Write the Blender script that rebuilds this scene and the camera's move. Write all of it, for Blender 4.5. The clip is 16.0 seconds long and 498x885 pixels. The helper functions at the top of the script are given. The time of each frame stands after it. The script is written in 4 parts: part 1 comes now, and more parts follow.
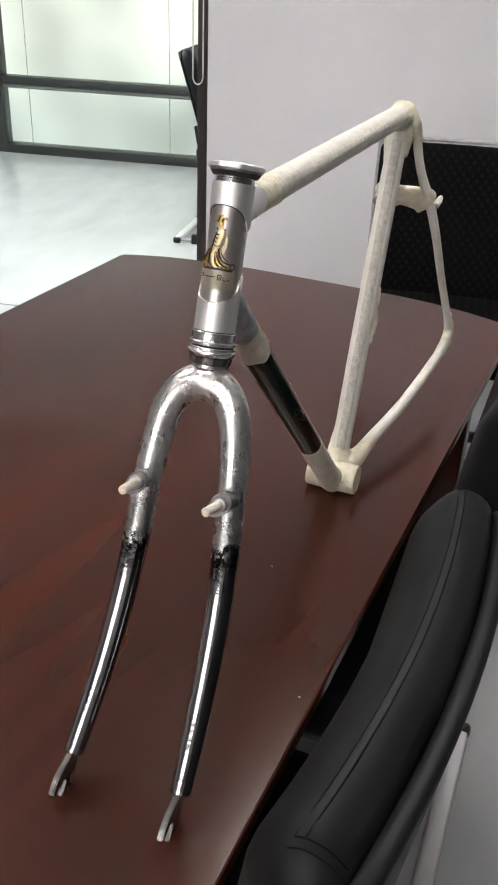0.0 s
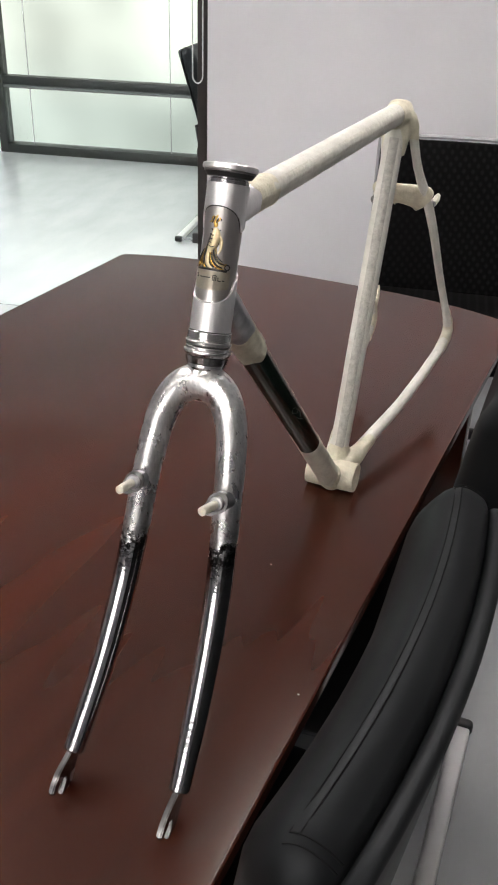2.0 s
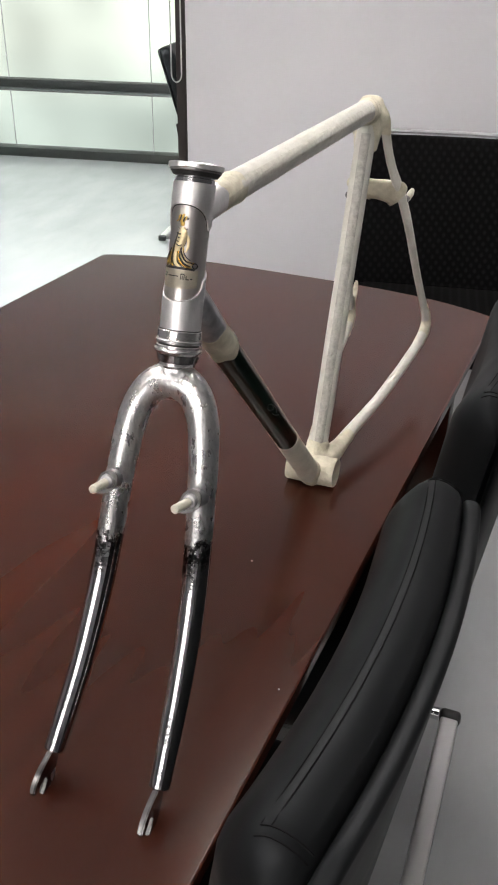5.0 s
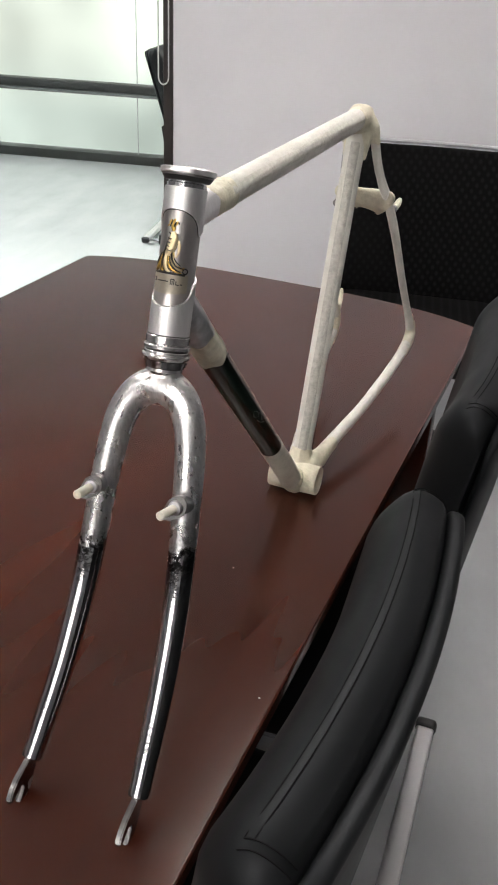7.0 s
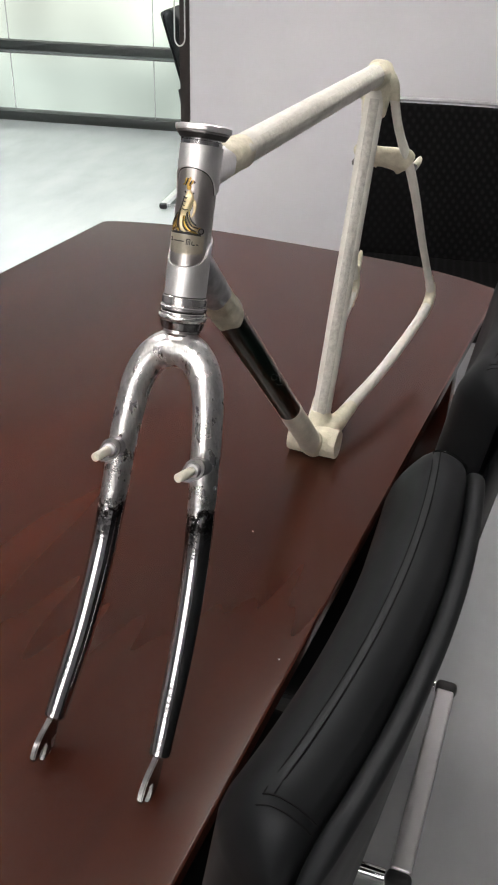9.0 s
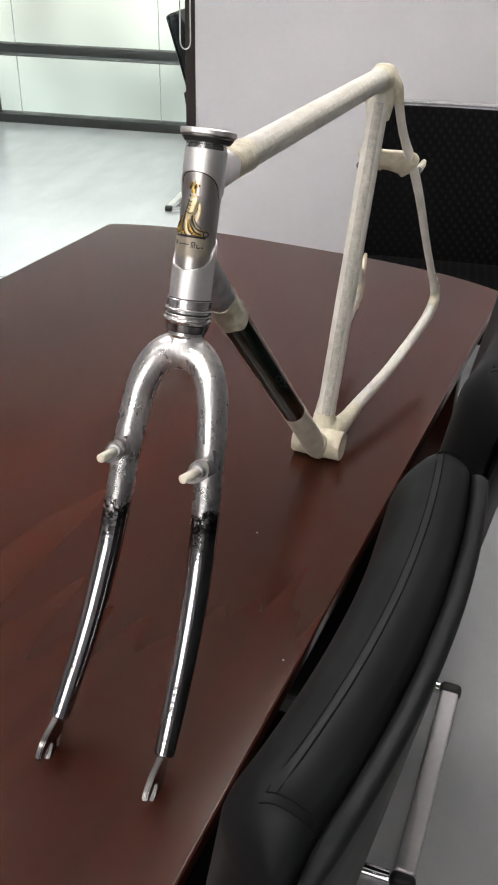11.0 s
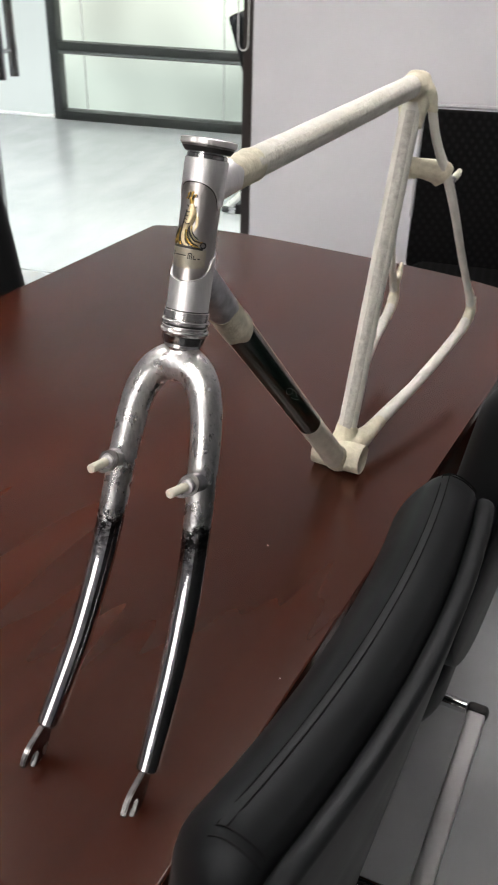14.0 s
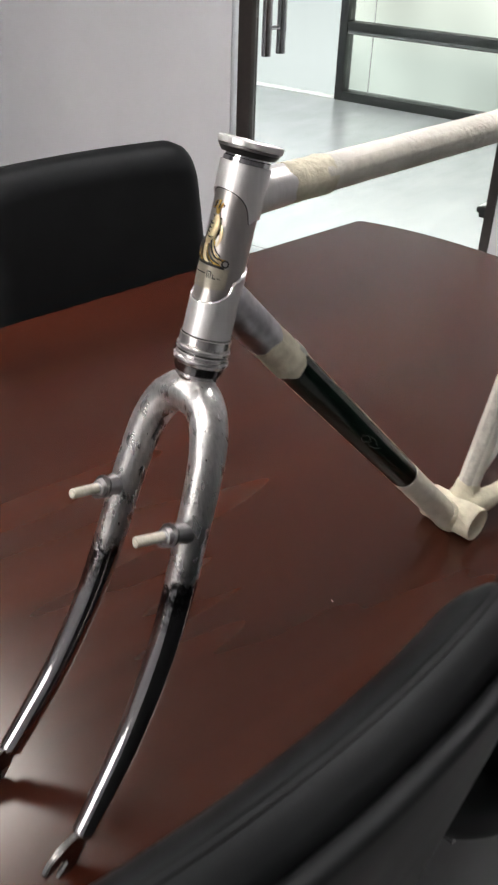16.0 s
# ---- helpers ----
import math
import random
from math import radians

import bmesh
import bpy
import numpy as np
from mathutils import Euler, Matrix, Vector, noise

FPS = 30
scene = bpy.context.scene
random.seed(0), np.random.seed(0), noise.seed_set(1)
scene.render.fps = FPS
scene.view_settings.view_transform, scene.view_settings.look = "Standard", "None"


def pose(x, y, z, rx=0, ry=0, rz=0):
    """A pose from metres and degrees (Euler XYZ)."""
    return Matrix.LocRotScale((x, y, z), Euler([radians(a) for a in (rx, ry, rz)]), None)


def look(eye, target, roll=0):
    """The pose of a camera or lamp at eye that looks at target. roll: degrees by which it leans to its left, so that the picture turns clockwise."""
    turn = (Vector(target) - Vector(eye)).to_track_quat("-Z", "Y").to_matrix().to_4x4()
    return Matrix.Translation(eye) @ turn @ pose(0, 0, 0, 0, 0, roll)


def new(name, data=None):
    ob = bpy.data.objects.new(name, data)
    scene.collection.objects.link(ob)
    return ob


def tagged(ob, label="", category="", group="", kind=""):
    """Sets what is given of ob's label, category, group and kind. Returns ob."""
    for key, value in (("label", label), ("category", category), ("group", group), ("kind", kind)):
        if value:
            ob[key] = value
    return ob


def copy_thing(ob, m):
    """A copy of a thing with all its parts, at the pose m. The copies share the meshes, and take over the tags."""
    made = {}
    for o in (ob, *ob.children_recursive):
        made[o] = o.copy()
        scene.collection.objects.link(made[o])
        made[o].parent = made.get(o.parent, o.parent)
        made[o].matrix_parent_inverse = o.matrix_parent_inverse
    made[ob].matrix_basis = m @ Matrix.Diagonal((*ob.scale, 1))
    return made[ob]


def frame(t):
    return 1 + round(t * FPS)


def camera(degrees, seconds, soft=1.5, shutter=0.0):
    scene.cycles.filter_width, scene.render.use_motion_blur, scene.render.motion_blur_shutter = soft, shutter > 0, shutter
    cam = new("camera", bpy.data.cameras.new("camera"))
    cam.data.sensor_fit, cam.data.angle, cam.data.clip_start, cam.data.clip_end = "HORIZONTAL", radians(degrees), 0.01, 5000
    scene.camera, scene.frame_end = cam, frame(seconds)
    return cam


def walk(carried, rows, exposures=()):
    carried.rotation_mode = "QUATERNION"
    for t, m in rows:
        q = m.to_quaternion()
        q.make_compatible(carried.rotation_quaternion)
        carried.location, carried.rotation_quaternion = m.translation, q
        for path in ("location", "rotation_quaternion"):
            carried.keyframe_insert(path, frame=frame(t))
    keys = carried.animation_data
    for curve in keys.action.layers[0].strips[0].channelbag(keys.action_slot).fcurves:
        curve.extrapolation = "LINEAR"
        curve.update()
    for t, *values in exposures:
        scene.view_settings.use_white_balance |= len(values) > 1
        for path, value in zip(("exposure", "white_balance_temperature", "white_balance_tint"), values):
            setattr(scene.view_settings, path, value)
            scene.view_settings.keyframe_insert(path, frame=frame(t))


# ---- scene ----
cam = camera(31.7, 16.0, soft=2.0, shutter=0.4)
PATH = [
    (0, (0.242, -0.412, 1.404), (-0.454, 1.188, 0.426), 2.29),
    (0.5, (0.243, -0.411, 1.405), (-0.458, 1.184, 0.422), 2.09),
    (1, (0.245, -0.410, 1.407), (-0.456, 1.185, 0.425), 1.99),
    (1.5, (0.247, -0.411, 1.406), (-0.455, 1.186, 0.428), 1.88),
    (2, (0.249, -0.412, 1.407), (-0.454, 1.182, 0.425), 1.78),
    (2.5, (0.250, -0.411, 1.406), (-0.461, 1.180, 0.425), 1.88),
    (3, (0.250, -0.410, 1.407), (-0.467, 1.178, 0.425), 1.88),
    (3.5, (0.251, -0.409, 1.406), (-0.461, 1.180, 0.423), 1.78),
    (4, (0.252, -0.409, 1.406), (-0.454, 1.181, 0.421), 1.68),
    (4.5, (0.266, -0.409, 1.408), (-0.423, 1.189, 0.421), 0.69),
    (7, (0.256, -0.407, 1.409), (-0.383, 1.217, 0.432), 2.82),
    (7.5, (0.259, -0.404, 1.410), (-0.386, 1.213, 0.426), 2.72),
    (8, (0.260, -0.402, 1.404), (-0.389, 1.202, 0.402), 2.53),
    (8.5, (0.259, -0.403, 1.401), (-0.400, 1.182, 0.375), 1.93),
    (9, (0.258, -0.406, 1.403), (-0.407, 1.167, 0.361), 1.74),
    (11.5, (0.262, -0.410, 1.406), (-0.419, 1.158, 0.370), 1.53),
    (12, (0.263, -0.411, 1.407), (-0.424, 1.156, 0.373), 1.52),
    (12.5, (0.262, -0.415, 1.407), (-0.431, 1.154, 0.380), 1.51),
    (13, (0.263, -0.417, 1.408), (-0.433, 1.153, 0.384), 1.51),
    (13.5, (0.266, -0.416, 1.411), (-0.438, 1.149, 0.383), 1.41),
    (14, (0.300, -0.369, 1.410), (-0.495, 1.143, 0.369), 1.45),
    (14.5, (0.387, -0.300, 1.407), (-0.631, 1.060, 0.353), 1.56),
    (15, (0.433, -0.274, 1.413), (-0.722, 0.967, 0.351), 1.20),
    (15.5, (0.444, -0.243, 1.412), (-0.750, 0.955, 0.344), 0.75),
    (16, (0.368, -0.166, 1.400), (-0.842, 1.001, 0.317), 2.33),
]
walk(cam, [(t, look(eye, target, roll)) for t, eye, target, roll in PATH])

# ---- world and light ----
world = bpy.data.worlds.new("world")
scene.world = world
world.use_nodes = True
wt = world.node_tree
sky = wt.nodes.new("ShaderNodeTexSky")
sky.sky_type, sky.sun_disc = "NISHITA", False
sky.sun_elevation, sky.sun_rotation = radians(40), radians(-35)
wt.links.new(sky.outputs[0], wt.nodes["Background"].inputs[0])
wt.nodes["Background"].inputs[1].default_value = 0.1

ROOM = pose(-1.321, 2.668, 0, 0, 0, 12.5)   # u along the door wall, v out into the corridor


# ---- materials ----
def material(name):
    m = bpy.data.materials.new(name)
    m.use_nodes = True
    nt = m.node_tree
    return m, nt, nt.nodes["Principled BSDF"]


def node(nt, kind, **values):
    n = nt.nodes.new("ShaderNode" + kind)
    for key, value in values.items():
        n.inputs[key].default_value = value
    return n


def coords(nt, scale=(1, 1, 1), space="Object", turn=(0, 0, 0)):
    tc = nt.nodes.new("ShaderNodeTexCoord")
    mp = node(nt, "Mapping", Scale=scale, Rotation=[radians(a) for a in turn])
    nt.links.new(tc.outputs[space], mp.inputs[0])
    return mp.outputs[0]


def grain(nt, vec, scale, detail=4.0, rough=0.55, distort=0.0):
    n = node(nt, "TexNoise", Scale=scale, Detail=detail, Roughness=rough, Distortion=distort)
    nt.links.new(vec, n.inputs["Vector"])
    return n.outputs[0]


def ramp(nt, fac, stops):
    r = nt.nodes.new("ShaderNodeValToRGB")
    while len(r.color_ramp.elements) < len(stops):
        r.color_ramp.elements.new(0.5)
    for e, (at, c) in zip(r.color_ramp.elements, stops):
        e.position = at
        e.color = (*c, 1) if isinstance(c, tuple) else (c, c, c, 1)
    nt.links.new(fac, r.inputs[0])
    return r.outputs[0]


def mix(nt, fac, a, b, mode="MIX"):
    n = nt.nodes.new("ShaderNodeMixRGB")
    n.blend_type = mode
    for i, v in enumerate((fac, a, b)):
        if hasattr(v, "links"):
            nt.links.new(v, n.inputs[i])
        else:
            n.inputs[i].default_value = v if i == 0 else (*v, 1)
    return n.outputs[0]


def arith(nt, op, a, b):
    n = nt.nodes.new("ShaderNodeMath")
    n.operation = op
    for i, v in enumerate((a, b)):
        if hasattr(v, "links"):
            nt.links.new(v, n.inputs[i])
        else:
            n.inputs[i].default_value = v
    return n.outputs[0]


def bump(nt, p, height, strength, distance):
    b = node(nt, "Bump", Strength=strength, Distance=distance)
    nt.links.new(height, b.inputs["Height"])
    nt.links.new(b.outputs[0], p.inputs["Normal"])


def simple(name, colour, rough, metal=0.0, scale=40.0, vary=0.15, relief=0.0, stretch=(1, 1, 1), rough_vary=0.1, coat=0.0, spec=0.5):
    m, nt, p = material(name)
    v = coords(nt, stretch)
    g = grain(nt, v, scale)
    big = grain(nt, coords(nt), scale * 0.12, 3.0)
    lo = tuple(c * (1 - vary) for c in colour)
    hi = tuple(min(1.0, c * (1 + vary)) for c in colour)
    c = ramp(nt, g, [(0.3, lo), (0.7, hi)])
    c = mix(nt, vary, c, ramp(nt, big, [(0.35, tuple(x * 0.7 for x in colour)), (0.65, tuple(min(1, x * 1.2) for x in colour))]))
    nt.links.new(c, p.inputs["Base Color"])
    nt.links.new(ramp(nt, big, [(0.3, max(0.02, rough - rough_vary)), (0.7, min(1.0, rough + rough_vary))]), p.inputs["Roughness"])
    p.inputs["Metallic"].default_value = metal
    p.inputs["Coat Weight"].default_value = coat
    p.inputs["Specular IOR Level"].default_value = spec
    if relief:
        bump(nt, p, g, 0.6, relief)
    return m


def wood_material():
    m, nt, p = material("mahogany_veneer")
    wander = grain(nt, coords(nt, (3.0, 1.4, 1)), 1.0, 2.0, 0.5)
    base = coords(nt, (1, 1, 1), turn=(0, 0, 3))
    bend = nt.nodes.new("ShaderNodeVectorMath")
    bend.operation = "ADD"
    shift = nt.nodes.new("ShaderNodeCombineXYZ")
    nt.links.new(arith(nt, "MULTIPLY", wander, 0.05), shift.inputs[0])
    nt.links.new(base, bend.inputs[0])
    nt.links.new(shift.outputs[0], bend.inputs[1])

    def along(sx, sy, detail, rough):
        mp = node(nt, "Mapping", Scale=(sx, sy, 1))
        nt.links.new(bend.outputs[0], mp.inputs[0])
        return grain(nt, mp.outputs[0], 1.0, detail, rough)

    broad = along(9.0, 0.8, 1.0, 0.45)
    streak = along(26.0, 1.4, 1.0, 0.45)
    cloud = grain(nt, coords(nt, (2.4, 1.2, 1)), 1.8, 3.0)
    c = ramp(nt, broad, [(0.10, (0.015, 0.0045, 0.0029)), (0.5, (0.036, 0.0088, 0.0046)), (0.90, (0.068, 0.0148, 0.0067))])
    c = mix(nt, 0.34, c, ramp(nt, streak, [(0.10, (0.016, 0.0046, 0.0030)), (0.5, (0.037, 0.0090, 0.0047)), (0.90, (0.070, 0.0152, 0.0068))]))
    c = mix(nt, 0.22, c, ramp(nt, cloud, [(0.3, (0.022, 0.0066, 0.0040)), (0.7, (0.056, 0.0126, 0.0060))]))
    nt.links.new(c, p.inputs["Base Color"])
    nt.links.new(ramp(nt, cloud, [(0.3, 0.20), (0.7, 0.25)]), p.inputs["Roughness"])
    p.inputs["Specular IOR Level"].default_value = 0.41
    p.inputs["Specular Tint"].default_value = (1.0, 0.965, 0.92, 1)
    return m


def leather_material():
    m, nt, p = material("black_leather")
    v = coords(nt)
    vor = nt.nodes.new("ShaderNodeTexVoronoi")
    vor.inputs["Scale"].default_value = 700
    nt.links.new(v, vor.inputs["Vector"])
    cloud = grain(nt, v, 9.0, 4.0)
    nt.links.new(ramp(nt, cloud, [(0.3, (0.0062, 0.0068, 0.0074)), (0.7, (0.0095, 0.0104, 0.0111))]), p.inputs["Base Color"])
    nt.links.new(ramp(nt, cloud, [(0.3, 0.44), (0.7, 0.52)]), p.inputs["Roughness"])
    p.inputs["Specular IOR Level"].default_value = 0.15
    p.inputs["Specular Tint"].default_value = (0.90, 0.95, 1.0, 1)
    wrinkle = grain(nt, v, 22.0, 2.0)
    bump(nt, p, arith(nt, "ADD", arith(nt, "MULTIPLY", vor.outputs[0], 0.06), wrinkle), 0.25, 0.0008)
    return m


def mesh_fabric_material():
    m, nt, p = material("black_mesh_fabric")
    w = [nt.nodes.new("ShaderNodeTexWave") for _ in (0, 1)]
    for n, turn in zip(w, (38, -38)):
        n.bands_direction = "Y"
        n.inputs["Scale"].default_value = 15
        nt.links.new(coords(nt, (1, 1, 1), turn=(turn, 0, 0)), n.inputs["Vector"])
    both = arith(nt, "MULTIPLY", w[0].outputs[1], w[1].outputs[1])
    nt.links.new(ramp(nt, both, [(0.1, (0.0014, 0.0014, 0.0016)), (0.8, (0.0075, 0.0076, 0.0080))]), p.inputs["Base Color"])
    p.inputs["Roughness"].default_value = 0.8
    p.inputs["Specular IOR Level"].default_value = 0.12
    bump(nt, p, both, 0.3, 0.001)
    return m


def fork_material():
    # black-bright chrome plate below, brushed bare metal above a ragged charred line
    m, nt, p = material("fork_metal")
    tc = nt.nodes.new("ShaderNodeTexCoord")
    sep = nt.nodes.new("ShaderNodeSeparateXYZ")
    nt.links.new(tc.outputs["Object"], sep.inputs[0])
    v = coords(nt)
    n1 = grain(nt, v, 130.0, 6.0, 0.7)
    n2 = grain(nt, v, 46.0, 3.0, 0.6)
    height = arith(nt, "ADD", sep.outputs[2], arith(nt, "MULTIPLY", arith(nt, "SUBTRACT", n1, 0.5), 0.045))
    height = arith(nt, "ADD", height, arith(nt, "MULTIPLY", arith(nt, "SUBTRACT", n2, 0.5), 0.050))
    height = arith(nt, "ADD", height, arith(nt, "MULTIPLY", sep.outputs[0], -0.10))
    mask = ramp(nt, arith(nt, "MULTIPLY", arith(nt, "SUBTRACT", height, 0.105), 5.0), [(0.48, 0.0), (0.53, 1.0)])
    scratch = grain(nt, coords(nt, (1, 1, 0.10), turn=(24, 0, 0)), 520.0, 3.0)
    blotch = grain(nt, coords(nt, (1, 1, 0.55)), 90.0, 5.0, 0.6)
    sanded = ramp(nt, blotch, [(0.30, (0.58, 0.57, 0.565)), (0.46, (0.86, 0.85, 0.845)), (0.64, (0.95, 0.94, 0.93))])
    sanded = mix(nt, 0.30, sanded, ramp(nt, scratch, [(0.35, (0.36, 0.355, 0.35)), (0.65, (0.78, 0.77, 0.76))]))
    marks = ramp(nt, grain(nt, v, 170.0, 5.0, 0.75), [(0.44, 0.0), (0.50, 1.0)])
    band = ramp(nt, arith(nt, "ABSOLUTE", arith(nt, "SUBTRACT", height, 0.198), 0.0), [(0.006, 1.0), (0.026, 0.0)])
    chips = ramp(nt, grain(nt, v, 210.0, 3.0, 0.6), [(0.60, 0.0), (0.64, 1.0)])
    low = ramp(nt, arith(nt, "ABSOLUTE", arith(nt, "SUBTRACT", height, 0.184), 0.0), [(0.004, 1.0), (0.016, 0.0)])
    pits = arith(nt, "MULTIPLY", ramp(nt, grain(nt, v, 330.0, 4.0, 0.7), [(0.57, 0.0), (0.63, 1.0)]), ramp(nt, grain(nt, v, 38.0, 2.0), [(0.50, 0.0), (0.64, 0.40)]))
    sanded = mix(nt, pits, sanded, (0.20, 0.198, 0.196))
    worn = mix(nt, mask, (0.56, 0.555, 0.56), sanded)
    worn = mix(nt, arith(nt, "MULTIPLY", marks, band), worn, (0.022, 0.021, 0.020))
    worn = mix(nt, arith(nt, "MULTIPLY", chips, low), worn, (0.62, 0.61, 0.60))
    nt.links.new(worn, p.inputs["Base Color"])
    p.inputs["Metallic"].default_value = 1.0
    r = mix(nt, mask, (0.07, 0.07, 0.07), ramp(nt, blotch, [(0.32, 0.36), (0.66, 0.24)]))
    nt.links.new(r, p.inputs["Roughness"])
    b = node(nt, "Bump", Strength=0.45, Distance=0.0006)
    nt.links.new(arith(nt, "MULTIPLY", arith(nt, "ADD", blotch, arith(nt, "MULTIPLY", scratch, 0.6)), mask), b.inputs["Height"])
    nt.links.new(b.outputs[0], p.inputs["Normal"])
    return m


def tape_material(name, lo, hi, rough=0.6, mottle=38.0):
    m, nt, p = material(name)
    v = coords(nt)
    cloud = grain(nt, v, mottle, 4.0, 0.6)
    crease = grain(nt, v, 150.0, 5.0, 0.65, 0.8)
    nt.links.new(ramp(nt, cloud, [(0.3, lo), (0.7, hi)]), p.inputs["Base Color"])
    p.inputs["Roughness"].default_value = rough
    p.inputs["Subsurface Weight"].default_value = 0.0
    ridge = arith(nt, "ABSOLUTE", arith(nt, "SUBTRACT", grain(nt, v, 55.0, 3.0, 0.5, 0.6), 0.5), 0.0)
    height = arith(nt, "ADD", arith(nt, "ADD", crease, cloud), arith(nt, "MULTIPLY", ridge, -2.5))
    bump(nt, p, height, 0.75, 0.0016)
    return m


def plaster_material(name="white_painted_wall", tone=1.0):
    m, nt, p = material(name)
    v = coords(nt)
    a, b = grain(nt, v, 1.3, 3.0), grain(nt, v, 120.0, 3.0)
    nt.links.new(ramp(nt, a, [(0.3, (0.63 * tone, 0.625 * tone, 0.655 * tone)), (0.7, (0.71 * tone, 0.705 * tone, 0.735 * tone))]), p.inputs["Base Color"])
    p.inputs["Roughness"].default_value = 0.55
    bump(nt, p, b, 0.05, 0.0005)
    return m


def floor_material():
    m, nt, p = material("polished_grey_floor")
    v = coords(nt)
    a, b, c = grain(nt, v, 1.1, 5.0, 0.6), grain(nt, v, 60.0, 3.0), grain(nt, coords(nt, (1, 0.4, 1)), 7.0, 4.0)
    col = mix(nt, 0.35, ramp(nt, a, [(0.3, (0.33, 0.342, 0.350)), (0.7, (0.41, 0.422, 0.428))]), ramp(nt, c, [(0.35, (0.27, 0.279, 0.285)), (0.7, (0.39, 0.398, 0.402))]))
    nt.links.new(col, p.inputs["Base Color"])
    nt.links.new(ramp(nt, a, [(0.3, 0.16), (0.7, 0.27)]), p.inputs["Roughness"])
    p.inputs["Specular IOR Level"].default_value = 0.75
    bump(nt, p, arith(nt, "ADD", arith(nt, "MULTIPLY", a, 2.0), b), 0.06, 0.002)
    return m


def glass_material(name, tint, rough=0.0):
    m, nt, p = material(name)
    p.inputs["Base Color"].default_value = (*tint, 1)
    p.inputs["Roughness"].default_value = rough
    p.inputs["Transmission Weight"].default_value = 1.0
    p.inputs["IOR"].default_value = 1.1 if rough == 0 else 1.3
    return m


def glow_material(name, colour, strength, patchy=0.0, dim_below=False):
    m, nt, p = material(name)
    nt.nodes.remove(p)
    e = node(nt, "Emission", Strength=strength)
    e.inputs[0].default_value = (*colour, 1)
    if patchy:
        g = grain(nt, coords(nt, (1.0, 1, 0.9)), 1.5, 0.6, 0.4)
        nt.links.new(ramp(nt, g, [(0.32, tuple(c * (1 - patchy) for c in colour)), (0.66, colour)]), e.inputs[0])
        # Emission colour gets darker towards the bottom.
        if dim_below:
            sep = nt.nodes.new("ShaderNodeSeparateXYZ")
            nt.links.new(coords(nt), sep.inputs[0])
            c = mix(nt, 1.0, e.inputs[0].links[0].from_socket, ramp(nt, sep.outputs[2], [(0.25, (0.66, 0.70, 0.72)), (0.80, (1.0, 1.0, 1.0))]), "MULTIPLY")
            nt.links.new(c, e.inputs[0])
    nt.links.new(e.outputs[0], nt.nodes["Material Output"].inputs[0])
    return m


WOOD, LEATHER, MESH = wood_material(), leather_material(), mesh_fabric_material()
FORK_METAL = fork_material()
BRUSHED = simple("brushed_steel", (0.90, 0.888, 0.885), 0.42, 1.0, 500, 0.04, 0.00006, (1, 1, 0.06), 0.03)
DARK_STEEL = simple("dark_brushed_steel", (0.58, 0.545, 0.525), 0.32, 1.0, 500, 0.04, 0.00006, (1, 1, 0.06), 0.03)
CHROME = simple("chrome", (0.70, 0.70, 0.71), 0.10, 1.0, 120, 0.08, 0.0, rough_vary=0.04)
TURNED = simple("turned_bright_steel", (0.80, 0.785, 0.775), 0.25, 1.0, 200, 0.06, rough_vary=0.04)
LUG_STEEL = simple("mottled_grey_steel", (0.52, 0.515, 0.53), 0.40, 1.0, 75, 0.5, 0.0003)
GUN_STEEL = simple("dull_grey_steel", (0.24, 0.235, 0.235), 0.42, 1.0, 160, 0.4, 0.0003)
FORK_END = simple("worn_dark_chrome", (0.25, 0.244, 0.238), 0.25, 1.0, 160, 0.25, 0.0002, rough_vary=0.05)
DARK_CHROME = simple("dark_chrome", (0.30, 0.29, 0.29), 0.16, 1.0, 120, 0.1, rough_vary=0.04)
BLACK_SEAL = simple("black_rubber", (0.012, 0.012, 0.012), 0.5, 0.0, 60, 0.2)
TAPE = tape_material("cream_masking_tape", (0.55, 0.515, 0.39), (0.79, 0.75, 0.60), 0.6, 62.0)
WRAP = tape_material("off_white_wrap", (0.63, 0.615, 0.55), (0.79, 0.775, 0.71), 0.44)
WARM_WRAP = tape_material("warm_white_wrap", (0.57, 0.54, 0.45), (0.76, 0.725, 0.62), 0.5)
STRIP = tape_material("grey_cloth_tape", (0.41, 0.397, 0.358), (0.61, 0.595, 0.54), 0.7, 140.0)
PALE_STRIP = tape_material("pale_cloth_tape", (0.58, 0.565, 0.50), (0.76, 0.745, 0.665), 0.55, 120.0)
PAINT = simple("bottle_green_black_paint", (0.005, 0.014, 0.009), 0.16, 0.0, 30, 0.3, rough_vary=0.04, spec=0.32)
STUD_COAT = tape_material("cream_stud_sleeve", (0.56, 0.54, 0.42), (0.70, 0.68, 0.58), 0.5)
GOLD = simple("gold_enamel", (0.62, 0.40, 0.10), 0.32, 0.85, 260, 0.3, 0.0002)
PALE_GOLD = simple("pale_gold", (0.74, 0.62, 0.38), 0.35, 0.8, 200, 0.25, 0.0002)
BADGE_PLATE = simple("pale_nickel_plate", (0.60, 0.55, 0.45), 0.38, 0.45, 200, 0.10)
INK = simple("black_enamel", (0.015, 0.013, 0.012), 0.4, 0.0, 60, 0.2)
WALL, FLOOR = plaster_material(), floor_material()
# Wall plaster toned down for unseen walls, so metal and leather reflect less light.
DIMMED_WALL = plaster_material("dimmed_unseen_wall", 0.5)
DARKENED_WALL = plaster_material("darkened_unseen_wall", 0.3)
CEILING = simple("white_ceiling_board", (0.86, 0.86, 0.85), 0.8, 0.0, 30, 0.04)
